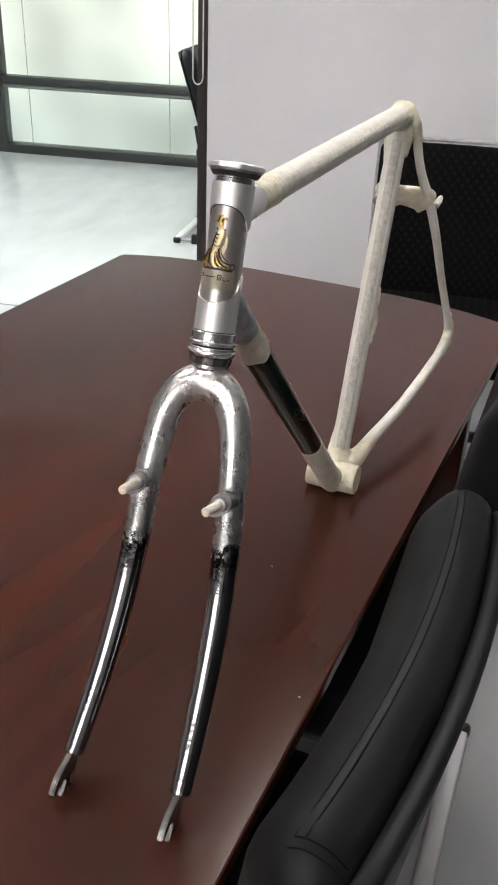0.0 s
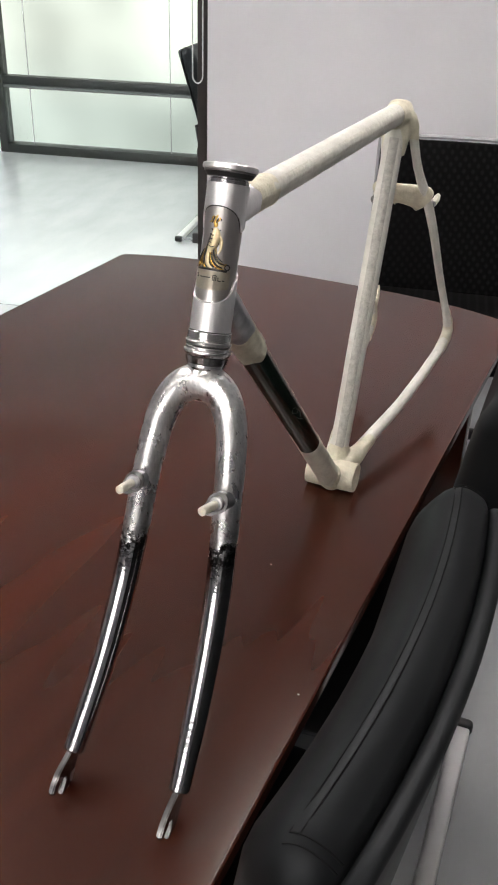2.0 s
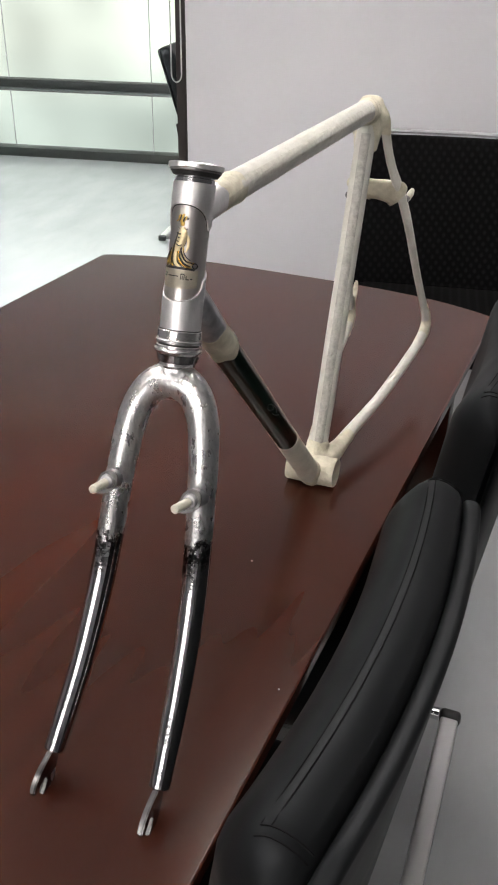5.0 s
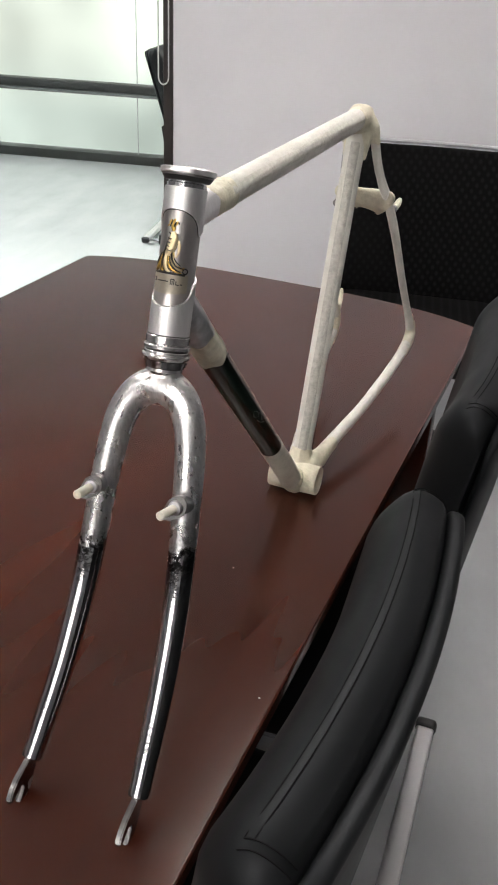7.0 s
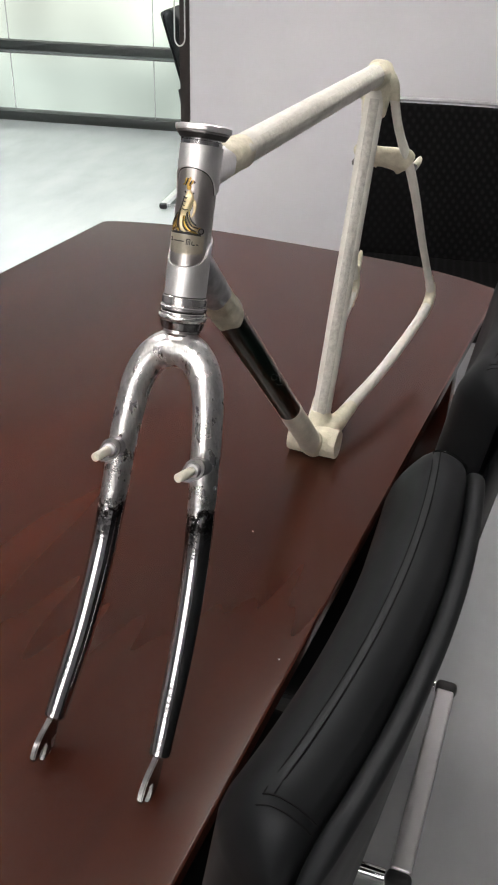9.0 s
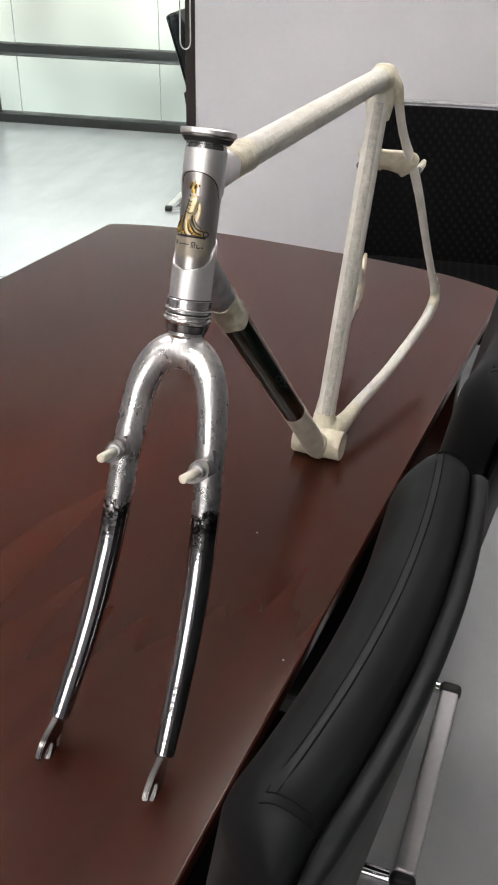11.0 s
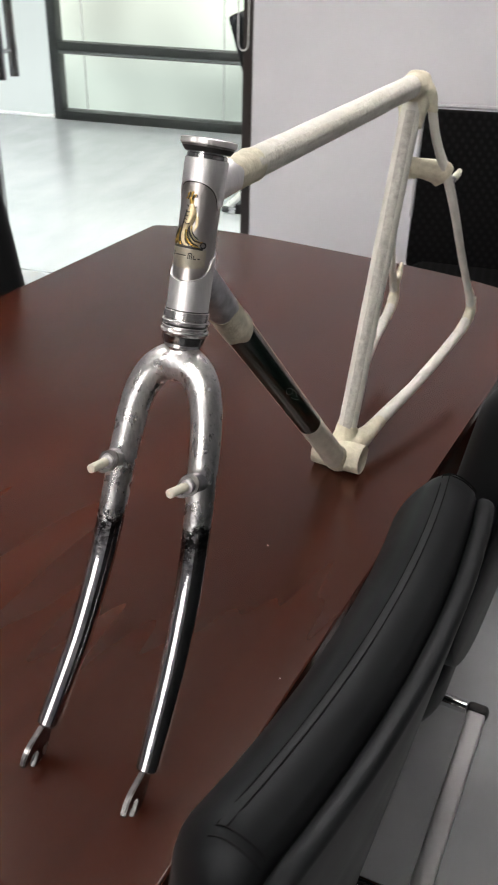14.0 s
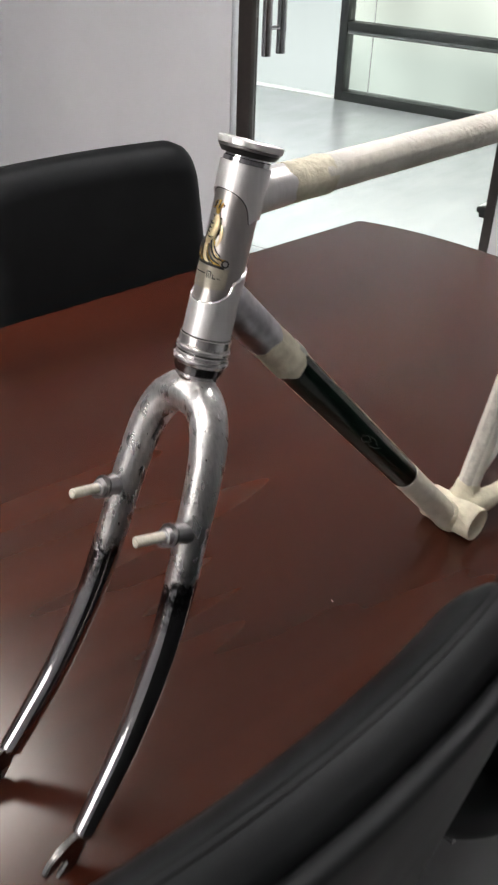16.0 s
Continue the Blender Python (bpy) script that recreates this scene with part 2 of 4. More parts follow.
DARK_FRAME = simple("dark_brown_metal_frame", (0.020, 0.014, 0.012), 0.42, 0.0, 60, 0.25, 0.0002)
BLACK_FRAME = simple("black_window_frame", (0.012, 0.013, 0.012), 0.4, 0.0, 60, 0.2)
GLASS = glass_material("clear_door_glass", (0.97, 0.985, 0.98))
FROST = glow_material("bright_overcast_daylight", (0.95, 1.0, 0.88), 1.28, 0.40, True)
FROST_DIM = glow_material("frosted_partition_daylight", (0.93, 1.0, 0.98), 0.92, 0.10)
ADDED_WINDOW_GLOW = glow_material("added_window_glow", (1.0, 0.945, 0.92), 5.0, 0.12)
BEAD = simple("grey_glazing_bead", (0.085, 0.090, 0.088), 0.6, 0.0, 60, 0.1)
PLASTIC = simple("black_plastic", (0.012, 0.012, 0.013), 0.45, 0.0, 80, 0.2)
SILVER = simple("silver_grey_trim", (0.34, 0.34, 0.35), 0.55, 0.0, 60, 0.1)
THREAD = simple("dark_thread", (0.0045, 0.0047, 0.005), 0.8, 0.0, 300, 0.2, spec=0.08)
LAMP_GLOW = glow_material("unseen_ceiling_panel", (1.0, 0.935, 0.90), 28.5)
CORRIDOR_FILL_GLOW = glow_material("added_corridor_panel", (0.97, 1.0, 0.97), 70.0)
CORD = simple("white_cord", (0.6, 0.6, 0.58), 0.5, 0.0, 100, 0.1)


# ---- mesh helpers ----
def part(name, bm, mat, parent=None, label="", smooth=True):
    data = bpy.data.meshes.new(name)
    bmesh.ops.recalc_face_normals(bm, faces=bm.faces)
    bm.to_mesh(data)
    bm.free()
    data.materials.append(mat)
    if smooth:
        data.polygons.foreach_set("use_smooth", [True] * len(data.polygons))
        crisp = name in ("headset_cup", "headset_ring", "headset_cap", "lower_headset_cup", "lower_headset_race", "crown_race")
        data.set_sharp_from_angle(angle=radians(16 if crisp else 38))
    ob = new(name, data)
    if parent is not None:
        ob.parent = parent
    if label:
        ob["label"] = label
    return ob


def thing(name, m, label, category, group="", kind=""):
    return_ob = new(name)
    return_ob.matrix_world = m
    return_ob.empty_display_size = 0.05
    return tagged(return_ob, label, category, group, kind)


def smooth_path(points, steps=6):
    """Catmull-Rom through points of any width."""
    p = [np.array(q, float) for q in points]
    p = [2 * p[0] - p[1]] + p + [2 * p[-1] - p[-2]]
    out = []
    for i in range(1, len(p) - 2):
        for k in range(steps):
            t = k / steps
            a, b, c, d = p[i - 1:i + 3]
            out.append(0.5 * (2 * b + (c - a) * t + (2 * a - 5 * b + 4 * c - d) * t * t + (3 * b - a - 3 * c + d) * t ** 3))
    out.append(p[-2])
    return out


def tube(path, seg=20, lump=0.0, freq=60.0, flat=None, bm=None, caps=True, close=False):
    """A sweep along rows (x, y, z, radius). flat: (direction, factor) squashes the section along that direction."""
    bm = bm or bmesh.new()
    pts = [Vector(q[:3]) for q in path]
    rad = [q[3] for q in path]
    rings, side = [], None
    n = len(pts)
    for i, q in enumerate(pts):
        if close:
            t = (pts[(i + 1) % n] - pts[i - 1]).normalized()
        else:
            t = (pts[min(i + 1, n - 1)] - pts[max(i - 1, 0)]).normalized()
        if side is None:
            side = t.orthogonal().normalized()
        side = (side - t * side.dot(t)).normalized()
        up = t.cross(side)
        ring = []
        for k in range(seg):
            a = 2 * math.pi * k / seg
            off = (side * math.cos(a) + up * math.sin(a)) * rad[i]
            if flat:
                d = Vector(flat[0]).normalized()
                off -= d * off.dot(d) * (1 - flat[1])
            if lump:
                off *= 1 + lump / max(rad[i], 1e-4) * noise.noise((q + off) * freq)
            ring.append(bm.verts.new(q + off))
        rings.append(ring)
    for i in range(n if close else n - 1):
        r0, r1 = rings[i], rings[(i + 1) % n]
        for k in range(seg):
            bm.faces.new((r0[k], r0[(k + 1) % seg], r1[(k + 1) % seg], r1[k]))
    if caps and not close:
        bm.faces.new(rings[0])
        bm.faces.new(rings[-1])
    return bm


def lathe(profile, origin, axis, seg=40, bm=None, scallop=0.0, teeth=0):
    """Profile rows (radius, height along axis)."""
    bm = bm or bmesh.new()
    axis = Vector(axis).normalized()
    side = Vector((1, 0, 0))
    side = (side - axis * side.dot(axis)).normalized()
    up = axis.cross(side)
    rings = []
    for r, h in profile:
        ring = []
        for k in range(seg):
            a = 2 * math.pi * k / seg
            rr = r * (1 - scallop * (0.5 + 0.5 * math.cos(teeth * a)) ** 4) if teeth else r
            ring.append(bm.verts.new(Vector(origin) + axis * h + (side * math.cos(a) + up * math.sin(a)) * rr))
        rings.append(ring)
    for r0, r1 in zip(rings, rings[1:]):
        for k in range(seg):
            bm.faces.new((r0[k], r0[(k + 1) % seg], r1[(k + 1) % seg], r1[k]))
    if profile[0][0] > 1e-6:
        bm.faces.new(rings[0])
    bm.faces.new(rings[-1])
    return bm


def box(x0, x1, y0, y1, z0, z1, bevel=0.0, bm=None, seg=2):
    own = bmesh.new()
    bmesh.ops.create_cube(own, size=1)
    for v in own.verts:
        v.co = Vector(((x0 + x1) / 2 + v.co.x * (x1 - x0), (y0 + y1) / 2 + v.co.y * (y1 - y0), (z0 + z1) / 2 + v.co.z * (z1 - z0)))
    if bevel:
        bmesh.ops.bevel(own, geom=own.edges[:], offset=bevel, segments=seg, profile=0.5, affect="EDGES")
    if bm is None:
        return own
    merge(bm, own)
    return bm


def merge(bm, other):
    vmap = {v: bm.verts.new(v.co) for v in other.verts}
    for f in other.faces:
        bm.faces.new([vmap[v] for v in f.verts])
    other.free()
    return bm


def prism(outline, z0, z1, bevel=0.0, seg=2):
    """An upright prism over an outline (x, y)."""
    bm = bmesh.new()
    low = [bm.verts.new((x, y, z0)) for x, y in outline]
    high = [bm.verts.new((x, y, z1)) for x, y in outline]
    n = len(outline)
    bm.faces.new(low[::-1])
    top = bm.faces.new(high)
    for i in range(n):
        bm.faces.new((low[i], low[(i + 1) % n], high[(i + 1) % n], high[i]))
    if bevel:
        bmesh.ops.bevel(bm, geom=list(top.edges), offset=bevel, segments=seg, profile=0.5, affect="EDGES")
    return bm


def transform(bm, m):
    bmesh.ops.transform(bm, matrix=m, verts=bm.verts)
    return bm


def fuse(ob, voxel, passes):
    """Blends the joined pieces of a mesh into one skin with soft fillets."""
    r = ob.modifiers.new("fuse", "REMESH")
    r.mode, r.voxel_size, r.use_smooth_shade = "VOXEL", voxel, True
    s = ob.modifiers.new("soften", "SMOOTH")
    s.factor, s.iterations = 0.5, passes
    return ob


# ---- structure: meeting room, glass door, corridor ----
def structure(name, bm, mat, label, category, m=ROOM, smooth=False):
    ob = part(name, bm, mat, None, "", smooth)
    ob.matrix_world = m
    return tagged(ob, label, category, "", "structure")


structure("floor", box(-8.5, 5.0, -7.2, 4.6, -0.12, 0.0), FLOOR, "polished grey epoxy floor with soft reflections", "floor")
structure("ceiling", box(-8.5, 5.0, -7.2, 4.6, 2.75, 2.87), CEILING, "plain white ceiling over the meeting room and corridor", "ceiling")
structure("wall_east", box(0.0, 5.0, 0.0, 0.12, 0, 2.75), WALL, "smooth white painted wall beside the glass door", "wall")
structure("wall_west", box(-4.6, -1.205, 0.0, 0.12, 0, 2.75), WALL, "smooth white painted wall beside the glass door", "wall")
structure("wall_over_door", box(-1.205, 0.0, 0.0, 0.12, 2.25, 2.75), WALL, "white painted wall above the glass door", "wall")
# Unseen side and back walls, coloured dark to shape reflections in the chrome.
structure("wall_left", box(-4.72, -4.6, -6.4, 0.12, 0, 2.75), DIMMED_WALL, "unseen meeting room wall, darkened to keep reflections in the chrome dark", "wall")
structure("wall_right", box(4.88, 5.0, -6.4, 0.0, 0, 2.75), DARKENED_WALL, "unseen meeting room wall, darkened to keep chrome and chair back dark", "wall")
structure("wall_behind_left", box(-4.72, -1.83, -6.52, -6.4, 0, 2.75), DIMMED_WALL, "unseen meeting room wall, darkened to keep reflections in the chrome dark", "wall")
structure("wall_behind_right", box(0.47, 5.0, -6.52, -6.4, 0, 2.75), DIMMED_WALL, "unseen meeting room wall, darkened to keep reflections in the chrome dark", "wall")
structure("wall_under_window", box(-1.83, 0.47, -6.52, -6.4, 0, 1.2), DIMMED_WALL, "unseen wall under the high window, darkened to keep reflections dark", "wall")
structure("wall_over_window", box(-1.83, 0.47, -6.52, -6.4, 2.68, 2.75), DIMMED_WALL, "unseen wall above the high window, darkened to keep reflections dark", "wall")
structure("wall_corridor", box(-8.5, -2.41, 3.04, 3.18, 2.1, 2.75), WALL, "white corridor wall above the frosted partition", "wall")
partition = thing("window_3", ROOM, "frosted glass partition beside the corridor window", "window", kind="structure")
for u in (-6.9, -4.66):
    p = part("pane", box(u, u + (2.23 if u < -6 else 2.25), 3.08, 3.09, 0.02, 2.1), GLASS, partition, "", False)
    p.visible_shadow = False
part("bottom_rail", box(-8.38, -2.41, 3.07, 3.10, 0.0, 0.02, 0.003), CEILING, partition)
structure("backdrop_3", box(-8.5, -2.44, 3.16, 3.18, -0.1, 2.1), FROST_DIM, "pale daylight behind the frosted partition", "backdrop")
structure("wall_corridor_end", box(0.6, 5.0, 3.04, 3.18, 0, 2.75), WALL, "white corridor wall beside the window", "wall")
structure("wall_corridor_left", box(-8.5, -8.38, 0.12, 3.04, 0, 2.75), WALL, "white end wall of the corridor", "wall")
structure("wall_corridor_right", box(4.88, 5.0, 0.12, 3.04, 0, 2.75), WALL, "white end wall of the corridor", "wall")
structure("wall_over_corridor_window", box(-2.41, 0.6, 3.04, 3.18, 2.1, 2.75), WALL, "white wall above the corridor window", "wall")

# door: dark posts, clear leaf, pull handles on both sides
door = thing("door_1", ROOM, "clear glass door in a dark brown metal frame", "door", kind="structure")
part("door_post", box(-0.036, -0.001, -0.008, 0.132, 0, 2.25, 0.003), DARK_FRAME, door)
part("door_post", box(-1.167, -1.103, -0.008, 0.045, 0, 2.25, 0.003), DARK_FRAME, door)
part("door_head", box(-1.203, -0.002, -0.012, 0.132, 2.19, 2.249, 0.003), DARK_FRAME, door)
pane = part("door_leaf", box(-1.097, -0.040, 0.012, 0.022, 0.012, 2.185), GLASS, door, "clear glass door leaf", False)
pane.visible_shadow = False
pane = part("side_light", box(-1.202, -1.170, 0.012, 0.022, 0.0, 2.187), GLASS, door, "narrow glass strip", False)
pane.visible_shadow = False
part("side_clip", box(-1.203, -1.172, -0.004, 0.034, 0.0, 0.075, 0.004), BLACK_FRAME, door, "black foot clip of the glass strip")
for v in (-0.035, 0.069):
    bar = bmesh.new()
    tube([(-1.012, v, 0.812, 0.019), (-1.012, v, 1.45, 0.019)], 20, bm=bar)
    grip = part("pull_handle", bar, CHROME, door, "brushed steel pull handle")
    for z in (0.910, 1.36):
        part("standoff", tube([(-1.012, v, z, 0.008), (-1.012, 0.017, z, 0.008)], 12), CHROME, grip)
part("lock_plate", box(-0.062, -0.0375, 0.004, 0.030, 0.365, 0.405, 0.003), PLASTIC, door, "small dark lock plate")

# corridor window: black frame, panes, overcast light outside
window = thing("window_1", ROOM, "large frosted corridor window in a black metal frame", "window", kind="structure")
part("window_frame", box(-2.41, -2.345, 3.04, 3.15, 0.0, 2.1, 0.003), BLACK_FRAME, window)
part("window_frame", box(-0.65, -0.57, 3.04, 3.15, 0.0, 2.1, 0.003), BLACK_FRAME, window)
part("window_frame", box(0.52, 0.60, 3.04, 3.15, 0.0, 2.1, 0.003), BLACK_FRAME, window)
for u0, u1 in ((-2.345, -0.65), (-0.57, 0.52)):
    part("bottom_rail", box(u0, u1, 3.04, 3.15, 0.0, 0.063, 0.003), BLACK_FRAME, window)
    rail = part("middle_rail", box(u0, u1, 3.045, 3.145, 0.487, 0.545, 0.003), BLACK_FRAME, window)
    part("rail_bead", box(u0, u1, 3.052, 3.145, 0.462, 0.4865, 0.003), BEAD, rail, "grey glazing bead")
    part("top_rail", box(u0, u1, 3.045, 3.145, 2.02, 2.1, 0.003), BLACK_FRAME, window)
for z0, z1 in ((0.063, 0.462), (0.545, 2.02)):
    for u0, u1 in ((-2.345, -2.157), (-2.151, -1.076), (-1.070, -0.65), (-0.57, 0.52)):
        p = part("pane", box(u0, u1, 3.09, 3.096, z0, z1), GLASS, window, "", False)
        p.visible_shadow = False
    for u in (-2.154, -1.073):
        part("joint", box(u - 0.002, u + 0.002, 3.087, 3.099, z0, z1), SILVER, window, "grey sealant joint", False)
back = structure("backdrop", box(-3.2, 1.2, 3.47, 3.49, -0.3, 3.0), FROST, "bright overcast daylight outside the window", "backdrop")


# Window added out of view behind the camera, for bright stripes on the fork.
window = thing("added_window", ROOM, "high window out of view, added for stripes on the chrome", "window", kind="structure")
for u in (-1.83, -0.705, 0.42):
    part("window_frame", box(u, u + 0.05, -6.5, -6.42, 1.2, 2.68, 0.003), BLACK_FRAME, window)
for u in (-1.78, -0.655):
    part("bottom_rail", box(u, u + 1.075, -6.5, -6.42, 1.2, 1.25, 0.003), BLACK_FRAME, window)
    part("top_rail", box(u, u + 1.075, -6.5, -6.42, 2.63, 2.68, 0.003), BLACK_FRAME, window)
    p = part("pane", box(u, u + 1.075, -6.465, -6.459, 1.25, 2.63), GLASS, window, "", False)
    p.visible_shadow = False
# Glowing board behind the added window, set bright to whiten the metal.
structure("added_window_board", box(-3.13, 1.67, -6.92, -6.90, 0.1, 2.8), ADDED_WINDOW_GLOW, "bright overcast daylight outside the window", "backdrop")


def unseen_ceiling_light(m, group, glow):
    t = thing("unseen_ceiling_light", m, "unseen slim white ceiling panel light, added to light the scene", "ceiling light", group)
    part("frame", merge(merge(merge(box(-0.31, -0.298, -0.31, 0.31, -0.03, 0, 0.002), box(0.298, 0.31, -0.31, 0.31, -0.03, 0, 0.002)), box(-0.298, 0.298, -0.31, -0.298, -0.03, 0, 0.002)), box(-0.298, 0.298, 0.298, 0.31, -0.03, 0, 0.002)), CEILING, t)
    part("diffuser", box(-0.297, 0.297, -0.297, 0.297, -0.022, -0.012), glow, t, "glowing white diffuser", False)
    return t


# Unseen lamps: the first follows table glare and fork shadow, the others are added fill.
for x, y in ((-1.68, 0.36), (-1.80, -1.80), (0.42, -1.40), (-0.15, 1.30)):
    unseen_ceiling_light(pose(x, y, 2.748), "meeting room ceiling lights", LAMP_GLOW)
# Fill lamps added to brighten the corridor floor, kept out of view behind the lintel.
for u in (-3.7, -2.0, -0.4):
    unseen_ceiling_light(ROOM @ pose(u, 0.46, 2.748, 0, 0, 90), "corridor ceiling lights", CORRIDOR_FILL_GLOW)

# pull cord beside the door
cord = thing("pull_cord", ROOM @ pose(-0.031, -0.022, 0.963), "white looped blind cord hanging beside the door post", "cord")
loop = [(-0.019, 0, 1.75), (-0.019, 0, 0.6)] + [(-0.019 * math.cos(a), 0, 0.035 - 0.027 * math.sin(a)) for a in np.linspace(0, math.pi, 13)] + [(0.019, 0, 0.6), (0.019, 0, 1.75)]
part("loop", tube([(*q, 0.0026) for q in loop], 8), CORD, cord)


# ---- conference table ----
table = thing("conference_table", pose(0, 0, 0), "dark mahogany veneer conference table with a bowed end", "table")
XL, XR, YN = -0.887, 0.056, -1.55
half, mid = (XR - XL) / 2, (XL + XR) / 2
outline = [(XR, YN + 0.012), (XR, 1.352)]
for i in range(25):
    q = 1 - 2 * i / 24
    q *= 0.985
    outline.append((mid + q * half, 1.358 - 0.006 * q + 0.068 * (1 - abs(q) ** 3.5)))
outline += [(XL, 1.360), (XL, YN + 0.012), (XL + 0.012, YN), (XR - 0.012, YN)]


def slab(outline, z0, z1, r):
    """A board over a convex outline with a rounded upper edge and a flat fan on top."""
    bm = bmesh.new()
    n = len(outline)
    inward = []
    for i in range(n):
        e = Vector(outline[(i + 1) % n]) - Vector(outline[i - 1])
        inward.append(Vector((-e.y, e.x)).normalized())
    rows_ = [(0.0, z0)] + [(r * (1 - math.cos(a)), z1 - r + r * math.sin(a)) for a in np.linspace(0, math.pi / 2, 5)]
    rings = [[bm.verts.new((*(Vector(q) + w * d), z)) for q, w in zip(outline, inward)] for d, z in rows_]
    for r0, r1 in zip(rings, rings[1:]):
        for i in range(n):
            bm.faces.new((r0[i], r0[(i + 1) % n], r1[(i + 1) % n], r1[i]))
    for ring, z in ((rings[0], z0), (rings[-1], z1)):
        hub = bm.verts.new((mid, 0, z))
        for i in range(n):
            bm.faces.new((ring[i], ring[(i + 1) % n], hub))
    return bm


under = [(mid + (x - mid) * 0.976, y - 0.012 if y > 0 else y + 0.012) for x, y in outline]
part("under_board", slab(under, 0.708, 0.732, 0.001), DARK_FRAME, table, "dark board under the top")
top = part("tabletop", slab(outline, 0.733, 0.75, 0.003), WOOD, table, "glossy mahogany veneer top")
for f in top.data.polygons:
    f.use_smooth = abs(f.normal.z) < 0.999
for y in (-1.25, 1.17):
    part("pedestal", box(XL + 0.03, XR - 0.03, y - 0.02, y + 0.02, 0.0, 0.7075, 0.003), WOOD, table, "panel leg in mahogany veneer")
part("modesty_panel", box(mid - 0.012, mid + 0.012, -1.229, 1.149, 0.12, 0.7075, 0.002), WOOD, table)


# ---- bicycle frame and fork ----
bike = thing("bicycle_frame", pose(-0.053, 0, 0.75, 0, -0.34, 1.28), "bare metal fork and cream-taped bicycle frame standing on the table", "bicycle frame")
AX = Vector((0, 0.293, 0.956)).normalized()
FRONT = Vector((0, -AX.z, AX.y))
H0 = Vector((0, 0.2005, 0.3775))
HT = 0.1185


def on_head(theta, h, r):
    return H0 + AX * h + (FRONT * math.cos(theta) + Vector((1, 0, 0)) * math.sin(theta)) * r


def sleeve(low, high, r, inner, seg=72, rows=8):
    """A curved shell round the head tube between two edges that run with the angle."""
    bm = bmesh.new()
    rings = []
    for j in range(rows + 1):
        ring = []
        for k in range(seg):
            a = 2 * math.pi * k / seg - math.pi
            ring.append(bm.verts.new(on_head(a, low(a) + (high(a) - low(a)) * j / rows, r)))
        rings.append(ring)
    edge0 = [bm.verts.new(on_head(2 * math.pi * k / seg - math.pi, low(2 * math.pi * k / seg - math.pi), inner)) for k in range(seg)]
    edge1 = [bm.verts.new(on_head(2 * math.pi * k / seg - math.pi, high(2 * math.pi * k / seg - math.pi), inner)) for k in range(seg)]
    rings = [edge0] + rings + [edge1]
    for r0, r1 in zip(rings, rings[1:]):
        for k in range(seg):
            bm.faces.new((r0[k], r0[(k + 1) % seg], r1[(k + 1) % seg], r1[k]))
    return bm


def upper_edge(a):
    s = min(1.0, abs(a) / radians(82))
    drop = 0.0175 + 0.0195 * (1 - math.sqrt(max(0.0, 1 - s ** 2.2)))
    if abs(a) > radians(82):
        drop = 0.037 - 0.004 * min(1, (abs(a) - radians(82)) / radians(20))
    return HT - drop


def lower_edge(a):
    s = min(1.0, abs(a) / radians(85))
    rise = 0.0235 + 0.018 * (1 - math.sqrt(max(0.0, 1 - s ** 2.0)))
    if abs(a) > radians(85):
        rise = 0.0415 + 0.010 * min(1, (abs(a) - radians(85)) / radians(60))
    return rise


part("head_tube", lathe([(0.0135, 0.0), (0.0158, 0.0), (0.0158, HT), (0.0135, HT)], H0, AX, 56), DARK_STEEL, bike, "brushed bare steel head tube")
part("upper_head_lug", sleeve(upper_edge, lambda a: HT, 0.0174, 0.0156), BRUSHED, bike, "bright brushed steel lug")
part("lower_head_lug", sleeve(lambda a: 0.0, lower_edge, 0.0174, 0.0156), BRUSHED, bike, "bright brushed steel lug")

for edge, r_ in ((upper_edge, 0.0158), (lower_edge, 0.0158)):
    rows_ = [(*on_head(a, edge(a) + (-0.0004 if edge is upper_edge else 0.0004), r_), 0.00045) for a in np.linspace(-math.pi, math.pi, 73)[:-1]]
    part("lug_outline", tube(rows_, 6, close=True), INK if edge is upper_edge else CHROME, bike, "thin line along the lug edge")

# headset
T = H0 + AX * HT
part("headset_cup", lathe([(0.0125, 0.0000), (0.0163, 0.0001), (0.0163, 0.0031), (0.0152, 0.0036), (0.0152, 0.0046)], T, AX, 48), CHROME, bike)
part("headset_seal", lathe([(0.0155, 0.0046), (0.0182, 0.0050), (0.0204, 0.0080), (0.0206, 0.0087), (0.016, 0.0089)], T, AX, 48), BLACK_SEAL, bike, "black headset seal")
part("headset_ring", lathe([(0.0160, 0.0083), (0.0208, 0.0084), (0.0212, 0.0090), (0.0212, 0.0101), (0.0160, 0.0102)], T, AX, 48), GUN_STEEL, bike)
part("headset_cap", lathe([(0.0126, 0.0102), (0.0222, 0.0103), (0.0226, 0.0108), (0.0226, 0.0142), (0.0219, 0.0147), (0.0132, 0.0149), (0.0128, 0.0145), (0.0127, 0.0089)], T, AX, 96, scallop=0.045, teeth=8), BRUSHED, bike, "faceted bright steel headset cap")
part("lower_headset_cup", lathe([(0.0145, -0.0002), (0.0183, -0.0004), (0.0187, -0.0010), (0.0187, -0.0066), (0.0180, -0.0072), (0.0176, -0.0074), (0.0176, -0.0082), (0.0194, -0.0084), (0.0198, -0.0090), (0.0196, -0.0112), (0.0180, -0.0122), (0.0172, -0.0124)], H0, AX, 56), TURNED, bike)
